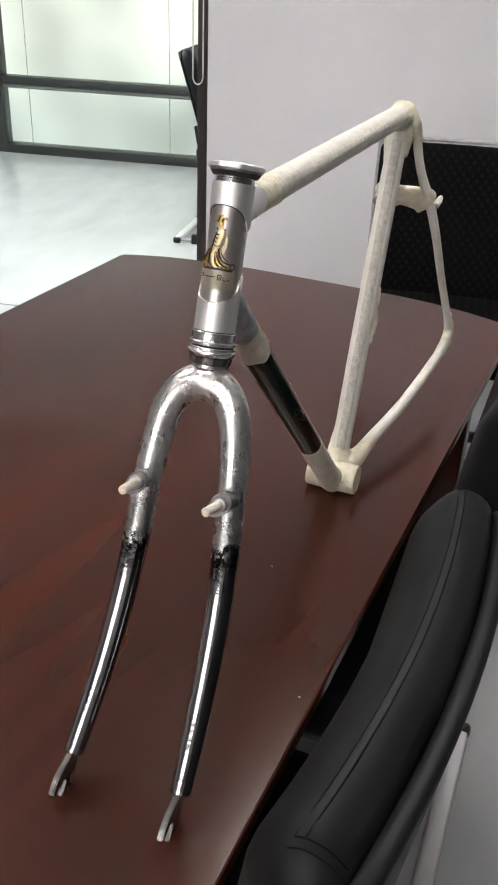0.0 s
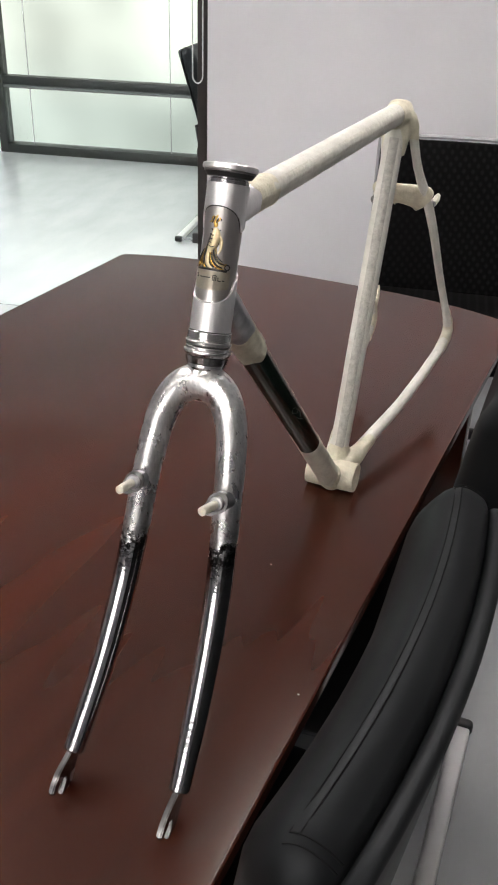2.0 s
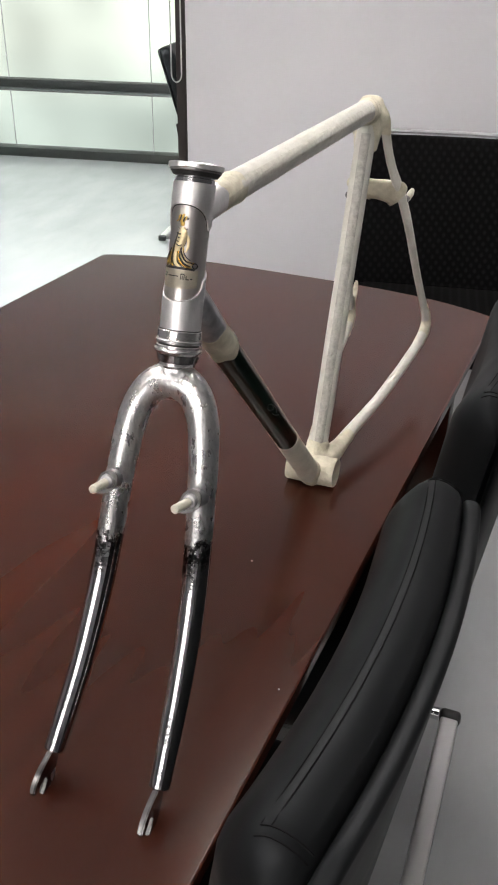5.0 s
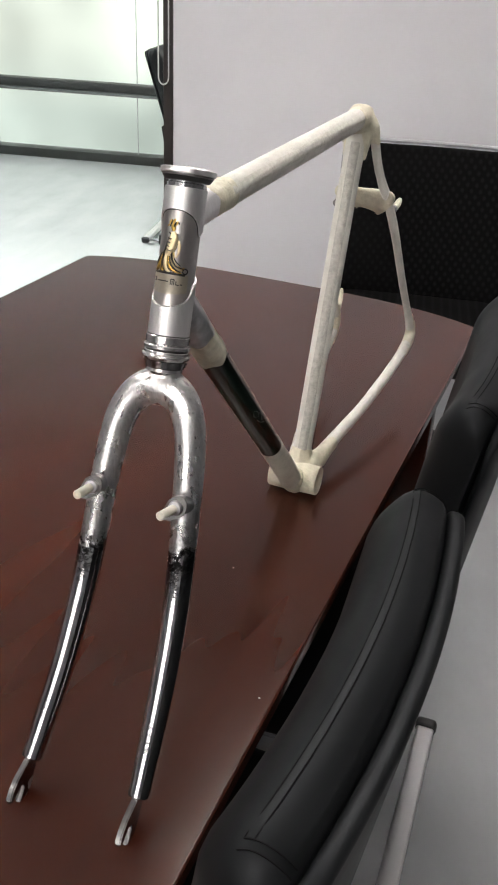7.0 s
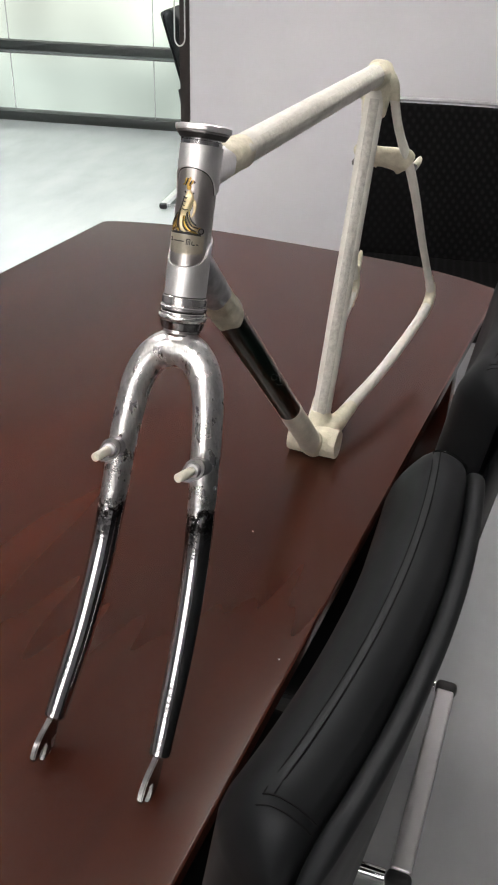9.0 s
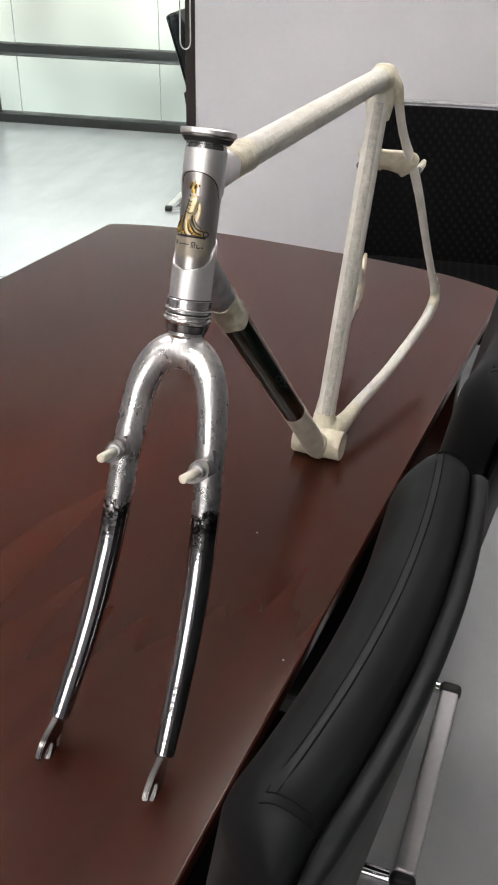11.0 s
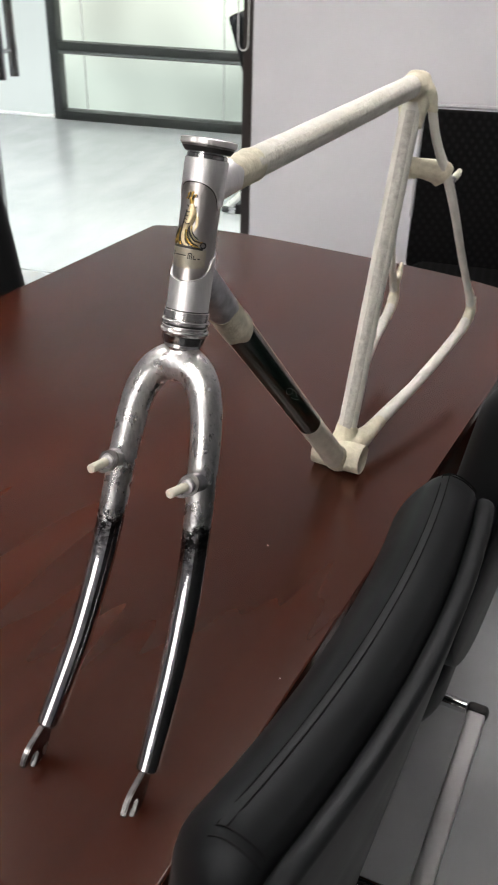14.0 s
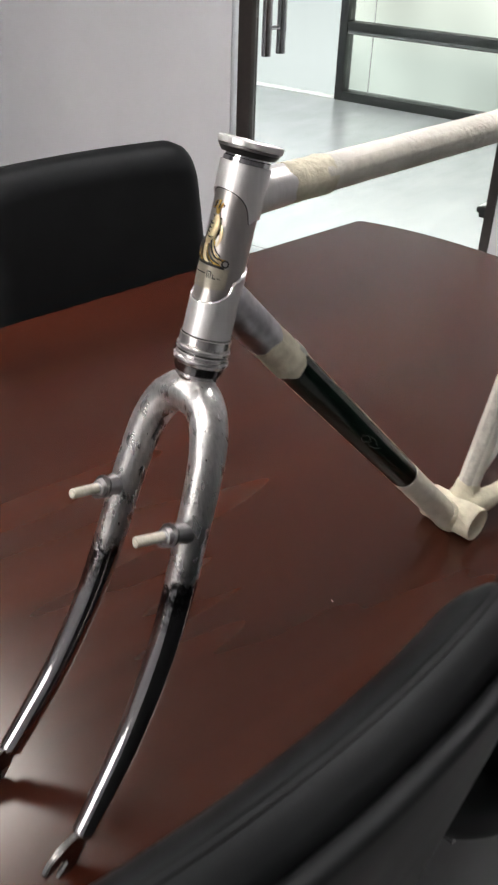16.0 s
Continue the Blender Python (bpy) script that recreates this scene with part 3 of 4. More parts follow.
for h in (-0.0001, -0.0075, -0.0128, -0.0208, -0.0278):
    part("groove", lathe([(0.0120, h - 0.0005), (0.0176 if h > -0.02 else (0.0180 if h > -0.025 else 0.0142), h - 0.0004), (0.0176 if h > -0.02 else (0.0180 if h > -0.025 else 0.0142), h + 0.0004), (0.0120, h + 0.0005)], H0, AX, 40), BLACK_SEAL, bike, "black groove")
part("lower_headset_race", lathe([(0.0172, -0.0131), (0.0184, -0.0133), (0.0187, -0.0138), (0.0187, -0.0156), (0.0202, -0.0164), (0.0204, -0.0172), (0.0203, -0.0186), (0.0186, -0.0208), (0.0176, -0.0210)], H0, AX, 56), TURNED, bike)
part("lower_headset_seal", lathe([(0.0176, -0.0211), (0.0186, -0.0216), (0.0172, -0.0272), (0.0150, -0.0276)], H0, AX, 56), DARK_CHROME, bike, "dark steel crown cone")
part("crown_race", lathe([(0.0135, -0.0277), (0.0158, -0.0281), (0.0158, -0.0304), (0.0148, -0.0310), (0.0130, -0.0360)], H0, AX, 48), TURNED, bike)

# head badge: nickel banner, gold plume shapes, plain bars for the small lettering
badge = part("badge_banner", bmesh.new(), BADGE_PLATE, bike, "pale nickel banner plate")
bm = bmesh.new()
cols, rows = 25, 5
grid = [[None] * cols for _ in range(rows)]
for i in range(cols):
    a = radians(-62 + 124 * i / (cols - 1))
    q = abs(2 * i / (cols - 1) - 1)
    lo, hi = 0.0340 + 0.0022 * q * q, 0.0500 - 0.0008 * (1 - q)
    for j in range(rows):
        grid[j][i] = bm.verts.new(on_head(a, lo + (hi - lo) * j / (rows - 1), 0.01655))
for j in range(rows - 1):
    for i in range(cols - 1):
        bm.faces.new((grid[j][i], grid[j][i + 1], grid[j + 1][i + 1], grid[j + 1][i]))
bmesh.ops.solidify(bm, geom=bm.faces[:], thickness=0.0006)
bmesh.ops.recalc_face_normals(bm, faces=bm.faces)
bm.to_mesh(badge.data)
bm.free()


def stroke(points, r=0.0160, flatten=0.45, steps=6, seg=8):
    """A raised stroke on the head tube from rows (arc length, height, half width)."""
    rows_ = [(*on_head(u / 0.0158, h, r + w * 0.15), w) for u, h, w in smooth_path(points, steps)]
    return tube(rows_, seg, flat=(FRONT, flatten))


PLUMES = (
    (PALE_GOLD, [(0.0006, 0.0830, 0.0020), (0.0016, 0.0780, 0.0040), (0.0004, 0.0710, 0.0042), (-0.0020, 0.0645, 0.0030)]),
    (PALE_GOLD, [(0.0008, 0.0700, 0.0012), (0.0016, 0.0635, 0.0016), (0.0042, 0.0578, 0.0019), (0.0082, 0.0542, 0.0016), (0.0122, 0.0536, 0.0007)]),
    (GOLD, [(-0.0008, 0.0690, 0.0012), (-0.0006, 0.0615, 0.0015), (0.0012, 0.0558, 0.0015), (0.0060, 0.0524, 0.0013), (0.0108, 0.0512, 0.0006)]),
    (PALE_GOLD, [(-0.0030, 0.0700, 0.0013), (-0.0036, 0.0610, 0.0019), (-0.0026, 0.0548, 0.0017), (0.0012, 0.0512, 0.0009)]),
    (GOLD, [(-0.0046, 0.0690, 0.0010), (-0.0066, 0.0610, 0.0018), (-0.0070, 0.0550, 0.0017), (-0.0044, 0.0512, 0.0008)]),
    (GOLD, [(-0.0062, 0.0655, 0.0006), (-0.0092, 0.0590, 0.0014), (-0.0110, 0.0540, 0.0015), (-0.0134, 0.0516, 0.0006)]),
)
for mat_, pts in PLUMES:
    part("badge_plume", stroke(pts), mat_, badge, "gold raised plume")
for pts in ([(0.0004, 0.0838, 0.0015), (0.0004, 0.0862, 0.0020), (-0.0008, 0.0885, 0.0013)],
            [(-0.0026, 0.0880, 0.0006), (-0.0030, 0.0905, 0.0010), (-0.0016, 0.0925, 0.0006)],
            [(-0.0004, 0.0890, 0.0007), (0.0002, 0.0915, 0.0011), (0.0012, 0.0932, 0.0006)],
            [(0.0014, 0.0880, 0.0006), (0.0026, 0.0896, 0.0010), (0.0034, 0.0916, 0.0006)]):
    part("badge_crest", stroke(pts), GOLD, badge, "gold raised crest")
for pts in ([(-0.0135, 0.0504, 0.0009), (-0.005, 0.0508, 0.0011), (0.006, 0.0506, 0.0011), (0.0135, 0.0500, 0.0009)],
            [(0.0046, 0.0790, 0.0004), (0.0044, 0.0720, 0.0006), (0.0026, 0.0660, 0.0006), (0.0052, 0.0606, 0.0005), (0.0094, 0.0572, 0.0004)],
            [(-0.0030, 0.0826, 0.0004), (-0.0010, 0.0812, 0.0007), (0.0012, 0.0822, 0.0006), (0.0034, 0.0810, 0.0007), (0.0048, 0.0820, 0.0004)],
            [(-0.0022, 0.0660, 0.0003), (-0.0020, 0.0600, 0.0006), (-0.0006, 0.0548, 0.0006), (0.0030, 0.0520, 0.0003)],
            [(-0.0050, 0.0650, 0.0003), (-0.0052, 0.0590, 0.0006), (-0.0048, 0.0540, 0.0005), (-0.0020, 0.0515, 0.0003)],
            [(-0.0082, 0.0625, 0.0003), (-0.0086, 0.0575, 0.0006), (-0.0086, 0.0535, 0.0005), (-0.0074, 0.0518, 0.0003)],
            [(0.0030, 0.0905, 0.0004), (0.0046, 0.0900, 0.0005), (0.0040, 0.0888, 0.0003)],
            [(-0.0120, 0.0565, 0.0004), (-0.0128, 0.0545, 0.0006), (-0.0140, 0.0530, 0.0004)]):
    part("badge_line", stroke(pts, 0.0161), INK, badge, "black enamel line")
ring = [(0.0136 + 0.0021 * math.cos(a), 0.0532 + 0.0021 * math.sin(a), 0.00055) for a in np.linspace(0, 2 * math.pi, 19)[:-1]]
part("badge_ring", tube([(*on_head(u / 0.0158, h, 0.0166), w) for u, h, w in ring], 6, close=True), INK, badge, "small black ring")
for pts in ([(0.0022, 0.0800, 0.0003), (0.0030, 0.0740, 0.0006), (0.0014, 0.0680, 0.0006), (0.0024, 0.0620, 0.0006), (0.0060, 0.0566, 0.0005), (0.0110, 0.0552, 0.0003)],
            [(-0.0020, 0.0790, 0.0003), (-0.0030, 0.0730, 0.0006), (-0.0042, 0.0670, 0.0006), (-0.0058, 0.0600, 0.0005), (-0.0060, 0.0540, 0.0003)],
            [(0.0002, 0.0760, 0.0003), (-0.0004, 0.0710, 0.0006), (-0.0014, 0.0660, 0.0003)],
            [(0.0002, 0.0640, 0.0003), (0.0012, 0.0590, 0.0006), (0.0046, 0.0545, 0.0006), (0.0096, 0.0525, 0.0003)],
            [(-0.0068, 0.0660, 0.0003), (-0.0100, 0.0600, 0.0005), (-0.0122, 0.0560, 0.0003)],
            [(-0.0022, 0.0868, 0.0003), (-0.0012, 0.0900, 0.0005), (-0.0006, 0.0925, 0.0003)],
            [(0.0010, 0.0870, 0.0003), (0.0016, 0.0890, 0.0005), (0.0024, 0.0908, 0.0003)]):
    part("badge_line", stroke([(u, h, w * 1.35) for u, h, w in pts], 0.0173), INK, badge, "black enamel line")
for pts in ([(-0.0060, 0.0640, 0.0006), (-0.0105, 0.0575, 0.0012), (-0.0142, 0.0530, 0.0009), (-0.0150, 0.0512, 0.0004)],
            [(0.0030, 0.0600, 0.0006), (0.0075, 0.0560, 0.0011), (0.0112, 0.0550, 0.0009), (0.0128, 0.0560, 0.0004)],
            [(0.0026, 0.0800, 0.0005), (0.0036, 0.0750, 0.0011), (0.0024, 0.0690, 0.0010), (0.0036, 0.0630, 0.0006)]):
    part("badge_plume", stroke(pts), GOLD, badge, "gold raised plume")
part("badge_crest", stroke([(-0.0006, 0.0876, 0.0013), (-0.0030, 0.0884, 0.0009), (-0.0056, 0.0872, 0.0003)]), GOLD, badge, "gold raised beak")
part("badge_plume", stroke([(0.0030, 0.0790, 0.0006), (0.0062, 0.0740, 0.0015), (0.0066, 0.0680, 0.0013), (0.0050, 0.0630, 0.0005)]), PALE_GOLD, badge, "pale gold raised wing")
for h in (0.0785, 0.0755, 0.0725, 0.0695):
    part("badge_line", stroke([(-0.0026, h, 0.0003), (-0.0004, h - 0.0012, 0.0006), (0.0022, h - 0.0002, 0.0003)], 0.0180), INK, badge, "black enamel feather line")
LETTERS = [[(-0.0130, 0.0460), (-0.0112, 0.0460)], [(-0.0130, 0.0435), (-0.0112, 0.0435)], [(-0.0112, 0.0460), (-0.0112, 0.0435)],
           [(-0.0082, 0.0440), (0.0012, 0.0440)], [(0.0032, 0.0416), (0.0032, 0.0460)], [(0.0032, 0.0460), (0.0058, 0.0460)], [(0.0058, 0.0416), (0.0058, 0.0460)],
           [(0.0045, 0.0416), (0.0045, 0.0448)], [(0.0074, 0.0420), (0.0074, 0.0448)], [(0.0074, 0.0420), (0.0096, 0.0420)], [(0.0106, 0.0425), (0.0124, 0.0425)]]
for (u0, h0), (u1, h1) in LETTERS:
    part("letter_bar", stroke([(u0, h0, 0.00045), ((u0 + u1) / 2, (h0 + h1) / 2, 0.00045), (u1, h1, 0.00045)], 0.01665, 0.5, 3, 6), INK, badge, "small dark lettering bar")

# fork: one unicrown loop of two raked blades
BLADE = [(0.0, 0.1865, 0.3350, 0.0158), (0.0125, 0.1855, 0.3330, 0.0149), (0.0240, 0.1812, 0.3235, 0.0139), (0.0325, 0.1735, 0.3060, 0.0132), (0.0370, 0.1635, 0.2800, 0.0126),
         (0.0400, 0.1505, 0.2450, 0.0121), (0.0425, 0.1370, 0.2060, 0.0117), (0.0455, 0.1150, 0.1540, 0.0112), (0.0485, 0.0815, 0.0960, 0.0105), (0.0515, 0.0465, 0.0495, 0.0098), (0.0530, 0.0285, 0.0275, 0.0093)]
whole = smooth_path([(-x, y, z, r) for x, y, z, r in BLADE[:0:-1]] + BLADE, 8)
blades = tube([(*q[:3], q[3] + 0.0005) for q in whole], 28)
lathe([(0.0100, -0.018), (0.0158, -0.012), (0.0162, -0.008), (0.0152, -0.003), (0.0142, 0.001), (0.0136, 0.004), (0.0120, 0.0045)], H0 - AX * 0.0345, AX, 40, blades)
fork = fuse(part("fork", blades, FORK_METAL, bike, "bare metal unicrown fork, chromed towards its tips"), 0.0012, 16)


def fork_end(s):
    bm = bmesh.new()
    d = Vector((0, -0.0360, -0.0290)).normalized()
    n = Vector((0, -d.z, d.y))
    base = Vector((s * 0.053, 0.0295, 0.0300))
    shape = [(0, 0.0050), (0.006, 0.0062), (0.012, 0.0100), (0.020, 0.0122), (0.029, 0.0120), (0.0355, 0.0096), (0.0368, 0.0072), (0.0350, 0.0052), (0.027, 0.0052), (0.0210, 0.0040),
             (0.0185, 0.0), (0.0210, -0.0040), (0.027, -0.0052), (0.0325, -0.0052), (0.0345, -0.0072), (0.0330, -0.0098), (0.026, -0.0118), (0.018, -0.0114), (0.010, -0.0080), (0, -0.0050)]
    faces = []
    for x in (-0.0026, 0.0026):
        faces.append([bm.verts.new(base + d * a * 1.22 + n * b * 1.22 + Vector((x, 0, 0))) for a, b in shape])
    k = len(shape)
    for i in range(k):
        bm.faces.new((faces[0][i], faces[0][(i + 1) % k], faces[1][(i + 1) % k], faces[1][i]))
    bm.faces.new(faces[0][::-1])
    bm.faces.new(faces[1])
    bmesh.ops.bevel(bm, geom=[e for e in bm.edges if abs(e.verts[0].co.x - e.verts[1].co.x) < 1e-6], offset=0.0010, segments=2, affect="EDGES")
    return bm


def brake_stud(s):
    root, tip = Vector((s * 0.0405, 0.147, 0.2525)), Vector((s * 0.0405 if s > 0 else -0.0345, 0.1005, 0.2675))
    d = (tip - root)
    side = Vector((1, 0, 0))
    rise = side.cross(d).normalized()
    boss = part("brake_boss", tube([(*(root + d * f), r) for f, r in ((-0.05, 0.0100), (0.10, 0.0088), (0.20, 0.0074), (0.30, 0.0068), (0.38, 0.0066), (0.46, 0.0056), (0.47, 0.0040), (0.5, 0.0040))], 24, 0.0006, 260), LUG_STEEL, fork, "pitted bright steel brake boss")
    # spring plate: a thin dark flange with a pierced ear
    flange = []
    for k in range(20):
        w = 2 * math.pi * k / 20
        r = 0.0088 + 0.0070 * max(0.0, math.cos(w - 2.3)) ** 6 + 0.0022 * max(0.0, math.cos(w + 0.9)) ** 4
        flange.append(side * math.cos(w) * r + rise * math.sin(w) * r)
    plate = bmesh.new()
    rings = [[plate.verts.new(root + d * f + q) for q in flange] for f in (0.345, 0.385)]
    plate.faces.new(rings[0][::-1])
    plate.faces.new(rings[1])
    for k in range(20):
        plate.faces.new((rings[0][k], rings[0][(k + 1) % 20], rings[1][(k + 1) % 20], rings[1][k]))
    part("spring_plate", plate, GUN_STEEL, boss, "pitted steel spring plate", False)
    for k in (0, 1):
        q = root + d * 0.365 + (side * math.cos(2.3) + rise * math.sin(2.3)) * (0.0122 - 0.0006 * k) + side * (0.0030 * k)
        part("spring_hole", tube([(*(q + d * 0.025), 0.0009), (*(q - d * 0.02), 0.0009)], 8), BLACK_SEAL, boss)
    part("pivot", tube([(*(root + d * f), r) for f, r in ((0.45, 0.0037), (0.52, 0.0039), (0.985, 0.0038), (1.0, 0.0033))], 18, 0.0003, 300), STUD_COAT, boss, "cream coated brake pivot")
    part("pivot_hole", tube([(*(root + d * 0.985), 0.0013), (*(root + d * 1.008), 0.0013)], 10), TAPE, boss)


for s in (-1, 1):
    part("dropout", fork_end(s), FORK_END, fork, "chrome slotted fork end")
    brake_stud(s)

# tubes of the main triangle
BB = Vector((0, 0.596, 0.0213))


def between(a, b, f):
    return tuple(Vector(a) + (Vector(b) - Vector(a)) * f)


def straight(a, b, r0, r1=None, n=14):
    r1 = r1 or r0
    return [(*between(a, b, i / n), r0 + (r1 - r0) * i / n) for i in range(n + 1)]


def strips(parent, a, b, r, angles, width, mat):
    """Lengthwise cloth tape strips laid on a wrapped tube."""
    a, b = Vector(a), Vector(b)
    t = (b - a).normalized()
    side = Vector((1, 0, 0))
    up = side.cross(t).normalized()
    for ang in angles:
        bm = bmesh.new()
        lines = []
        for i in range(41):
            f = i / 40
            q = a + (b - a) * f
            row = []
            for k in range(6):
                w = radians(ang) + (k / 5 - 0.5) * width / r + 0.05 * noise.noise(Vector((f * 9, ang, 0)))
                rr = r + 0.0002 + 0.0006 * (0 < k < 5) + 0.0002 * noise.noise(Vector((f * 30, k, ang)))
                row.append(bm.verts.new(q + (side * math.sin(w) + up * math.cos(w)) * rr))
            lines.append(row)
        for l0, l1 in zip(lines, lines[1:]):
            for k in range(5):
                bm.faces.new((l0[k], l0[k + 1], l1[k + 1], l1[k]))
        part("tape_strip", bm, mat, parent, "grey cloth tape strip")


def ragged_band(a, b, r, bulge=0.0001):
    """A creased tape wrap whose torn ends run unevenly."""
    rows_ = [(*q[:3], r + bulge * math.sin(i * 2.1)) for i, q in enumerate(straight(a, b, r, n=14))]
    bm = tube(rows_, 48, 0.0008, 85)
    t_ = (Vector(b) - Vector(a)).normalized()
    for v in bm.verts:
        f = (v.co - Vector(a)).dot(t_) / (Vector(b) - Vector(a)).length
        v.co += t_ * (0.007 * noise.noise(v.co * 95) * abs(2 * f - 1) ** 2)
    return bm


TT0, TT1 = (0, 0.2265, 0.4700), (0, 0.7700, 0.4750)
DT0, DT1 = (0, 0.2220, 0.3955), (0, 0.5960, 0.0080)
ST0, ST1 = (0, 0.6060, 0.0130), (0, 0.7705, 0.4760)
part("top_tube_lug", tube([(*q[:3], r) for q, r in zip(straight(TT0, between(TT0, TT1, 0.095), 0.0162, n=3), (0.0160, 0.0154, 0.0150, 0.0144))], 28), BRUSHED, bike, "brushed steel lug socket")
top_tube = part("top_tube", tube(straight(between(TT0, TT1, 0.05), TT1, 0.0136, 0.0138, 30), 28, 0.0003, 45), WRAP, bike, "off-white wrapped top tube")
strips(top_tube, between(TT0, TT1, 0.14), between(TT0, TT1, 0.95), 0.0137, (66, -70), 0.0105, PALE_STRIP)
part("tape_band", ragged_band(between(TT0, TT1, 0.078), between(TT0, TT1, 0.160), 0.0147), TAPE, top_tube, "creased cream masking tape")
part("down_tube_lug", tube([(*q[:3], r) for q, r in zip(straight(between(DT0, DT1, -0.035), between(DT0, DT1, 0.125), 0.0160, n=4), (0.0150, 0.0158, 0.0158, 0.0154, 0.0150))], 28, 0.0002, 60), LUG_STEEL, bike, "dull grey steel lug socket")
down_tube = part("down_tube", tube(straight(between(DT0, DT1, 0.08), between(DT0, DT1, 0.75), 0.0146), 32), PAINT, bike, "glossy green-black painted down tube")
part("tape_band", ragged_band(between(DT0, DT1, 0.098), between(DT0, DT1, 0.182), 0.0154), TAPE, down_tube, "creased cream masking tape")
part("tape_band", tube(straight(between(DT0, DT1, 0.685), between(DT0, DT1, 0.965), 0.0149, 0.0158, 14), 28, 0.0006, 70), WARM_WRAP, down_tube, "off-white wrap over the lower end")
strips(down_tube, between(DT0, DT1, 0.155), between(DT0, DT1, 0.180), 0.0157, (30,), 0.012, STRIP)
for side_angle, spread in ((-28, 1.0), (158, 0.5)):
    ragged = bmesh.new()
    lines = []
    t_ = (Vector(DT1) - Vector(DT0)).normalized()
    up_ = Vector((1, 0, 0)).cross(t_).normalized()
    for i in range(80):
        q = Vector(between(DT0, DT1, 0.182 + 0.500 * i / 79))
        row = []
        for k in range(3):
            w = radians(side_angle) + spread * (k - 1) * (0.05 + 0.16 * abs(noise.noise(Vector((i * 0.43, k * 3.1, side_angle)))))
            lift = 0.01475 + spread * (0.0002 + 0.0007 * abs(noise.noise(Vector((i * 0.6, k, 9)))))
            row.append(ragged.verts.new(q + (Vector((1, 0, 0)) * -math.sin(w) + up_ * math.cos(w)) * lift))
        lines.append(row)
    for l0, l1 in zip(lines, lines[1:]):
        for k in range(2):
            ragged.faces.new((l0[k], l0[k + 1], l1[k + 1], l1[k]))
    bmesh.ops.solidify(ragged, geom=ragged.faces[:], thickness=0.0004)
    part("torn_tape_edge", ragged, TAPE, down_tube, "ragged cream tape edge")
axis_ = (Vector(DT1) - Vector(DT0)).normalized()
over_ = Vector((1, 0, 0)).cross(axis_).normalized()


def on_down_tube(f, angle, r=0.01470):
    w = radians(angle)
    return Vector(between(DT0, DT1, f)) + (Vector((1, 0, 0)) * math.sin(w) + over_ * math.cos(w)) * r


for pts in ([(0.43, 112), (0.445, 96), (0.462, 104), (0.448, 124), (0.433, 118)],
            [(0.455, 92), (0.475, 88), (0.488, 100)], [(0.47, 120), (0.49, 112), (0.505, 96)]):
    part("worn_stroke", tube([(*on_down_tube(f, w), 0.00020) for f, w in smooth_path(pts, 5)], 6), GUN_STEEL, down_tube, "thin worn grey decoration")
seat_tube = part("seat_tube", tube(straight(ST0, ST1, 0.0130, 0.0132, 30), 28, 0.0003, 45), WRAP, bike, "off-white wrapped seat tube")
strips(seat_tube, between(ST0, ST1, 0.07), between(ST0, ST1, 0.93), 0.0131, (14, 150), 0.0125, STRIP)

# seat cluster and bottom bracket, bundled in tape
cluster = tube([(*q[:3], q[3]) for q in smooth_path([(0, 0.7585, 0.4250, 0.0152), (0, 0.7650, 0.4420, 0.0172), (0, 0.7715, 0.4600, 0.0192), (0, 0.7750, 0.4740, 0.0186), (0, 0.7775, 0.4860, 0.0145), (0, 0.7785, 0.4900, 0.0080)], 5)], 26, 0.0012, 55)
merge(cluster, tube([(*q[:3], q[3]) for q in smooth_path([(0, 0.744, 0.4732, 0.0152), (0, 0.760, 0.4735, 0.0166), (0, 0.775, 0.4715, 0.0170), (0, 0.784, 0.4660, 0.0130), (0, 0.788, 0.4620, 0.0080)], 5)], 24, 0.0012, 60))
for s in (-1, 1):
    merge(cluster, tube([(*q[:3], q[3]) for q in smooth_path([(s * 0.008, 0.772, 0.476, 0.0105), (s * 0.0150, 0.777, 0.4640, 0.0105), (s * 0.0190, 0.783, 0.4500, 0.0080), (s * 0.0205, 0.788, 0.4400, 0.0064)], 5)], 18, 0.0008, 70))
fuse(part("seat_cluster_tape", cluster, TAPE, bike, "bunched cream masking tape over the seat lug"), 0.0015, 4)
shell = bmesh.new()
lathe([(0.0150, -0.0325), (0.0172, -0.0338), (0.0196, -0.0344), (0.0204, -0.0330), (0.0207, -0.015), (0.0206, 0.0), (0.0207, 0.015), (0.0204, 0.0330), (0.0196, 0.0344), (0.0172, 0.0338), (0.0150, 0.0325)], (0, 0, 0), (1, 0, 0.0001), 36, shell)
for v in shell.verts:
    v.co += v.co.normalized() * 0.0006 * noise.noise(v.co * 60)
transform(shell, Matrix.Translation(BB))
bracket = part("bottom_bracket_shell", shell, TAPE, bike, "cream taped bottom bracket shell")
collar = tube([(*q[:3], q[3]) for q in smooth_path([(0, 0.570, 0.036, 0.0160), (0, 0.584, 0.0235, 0.0180), (0, 0.594, 0.014, 0.0180)], 5)], 24, 0.0010, 60)
merge(collar, tube([(*q[:3], q[3]) for q in smooth_path([(0, 0.6205, 0.0540, 0.0138), (0, 0.6135, 0.036, 0.0164), (0, 0.605, 0.020, 0.0180)], 5)], 24, 0.0010, 60))
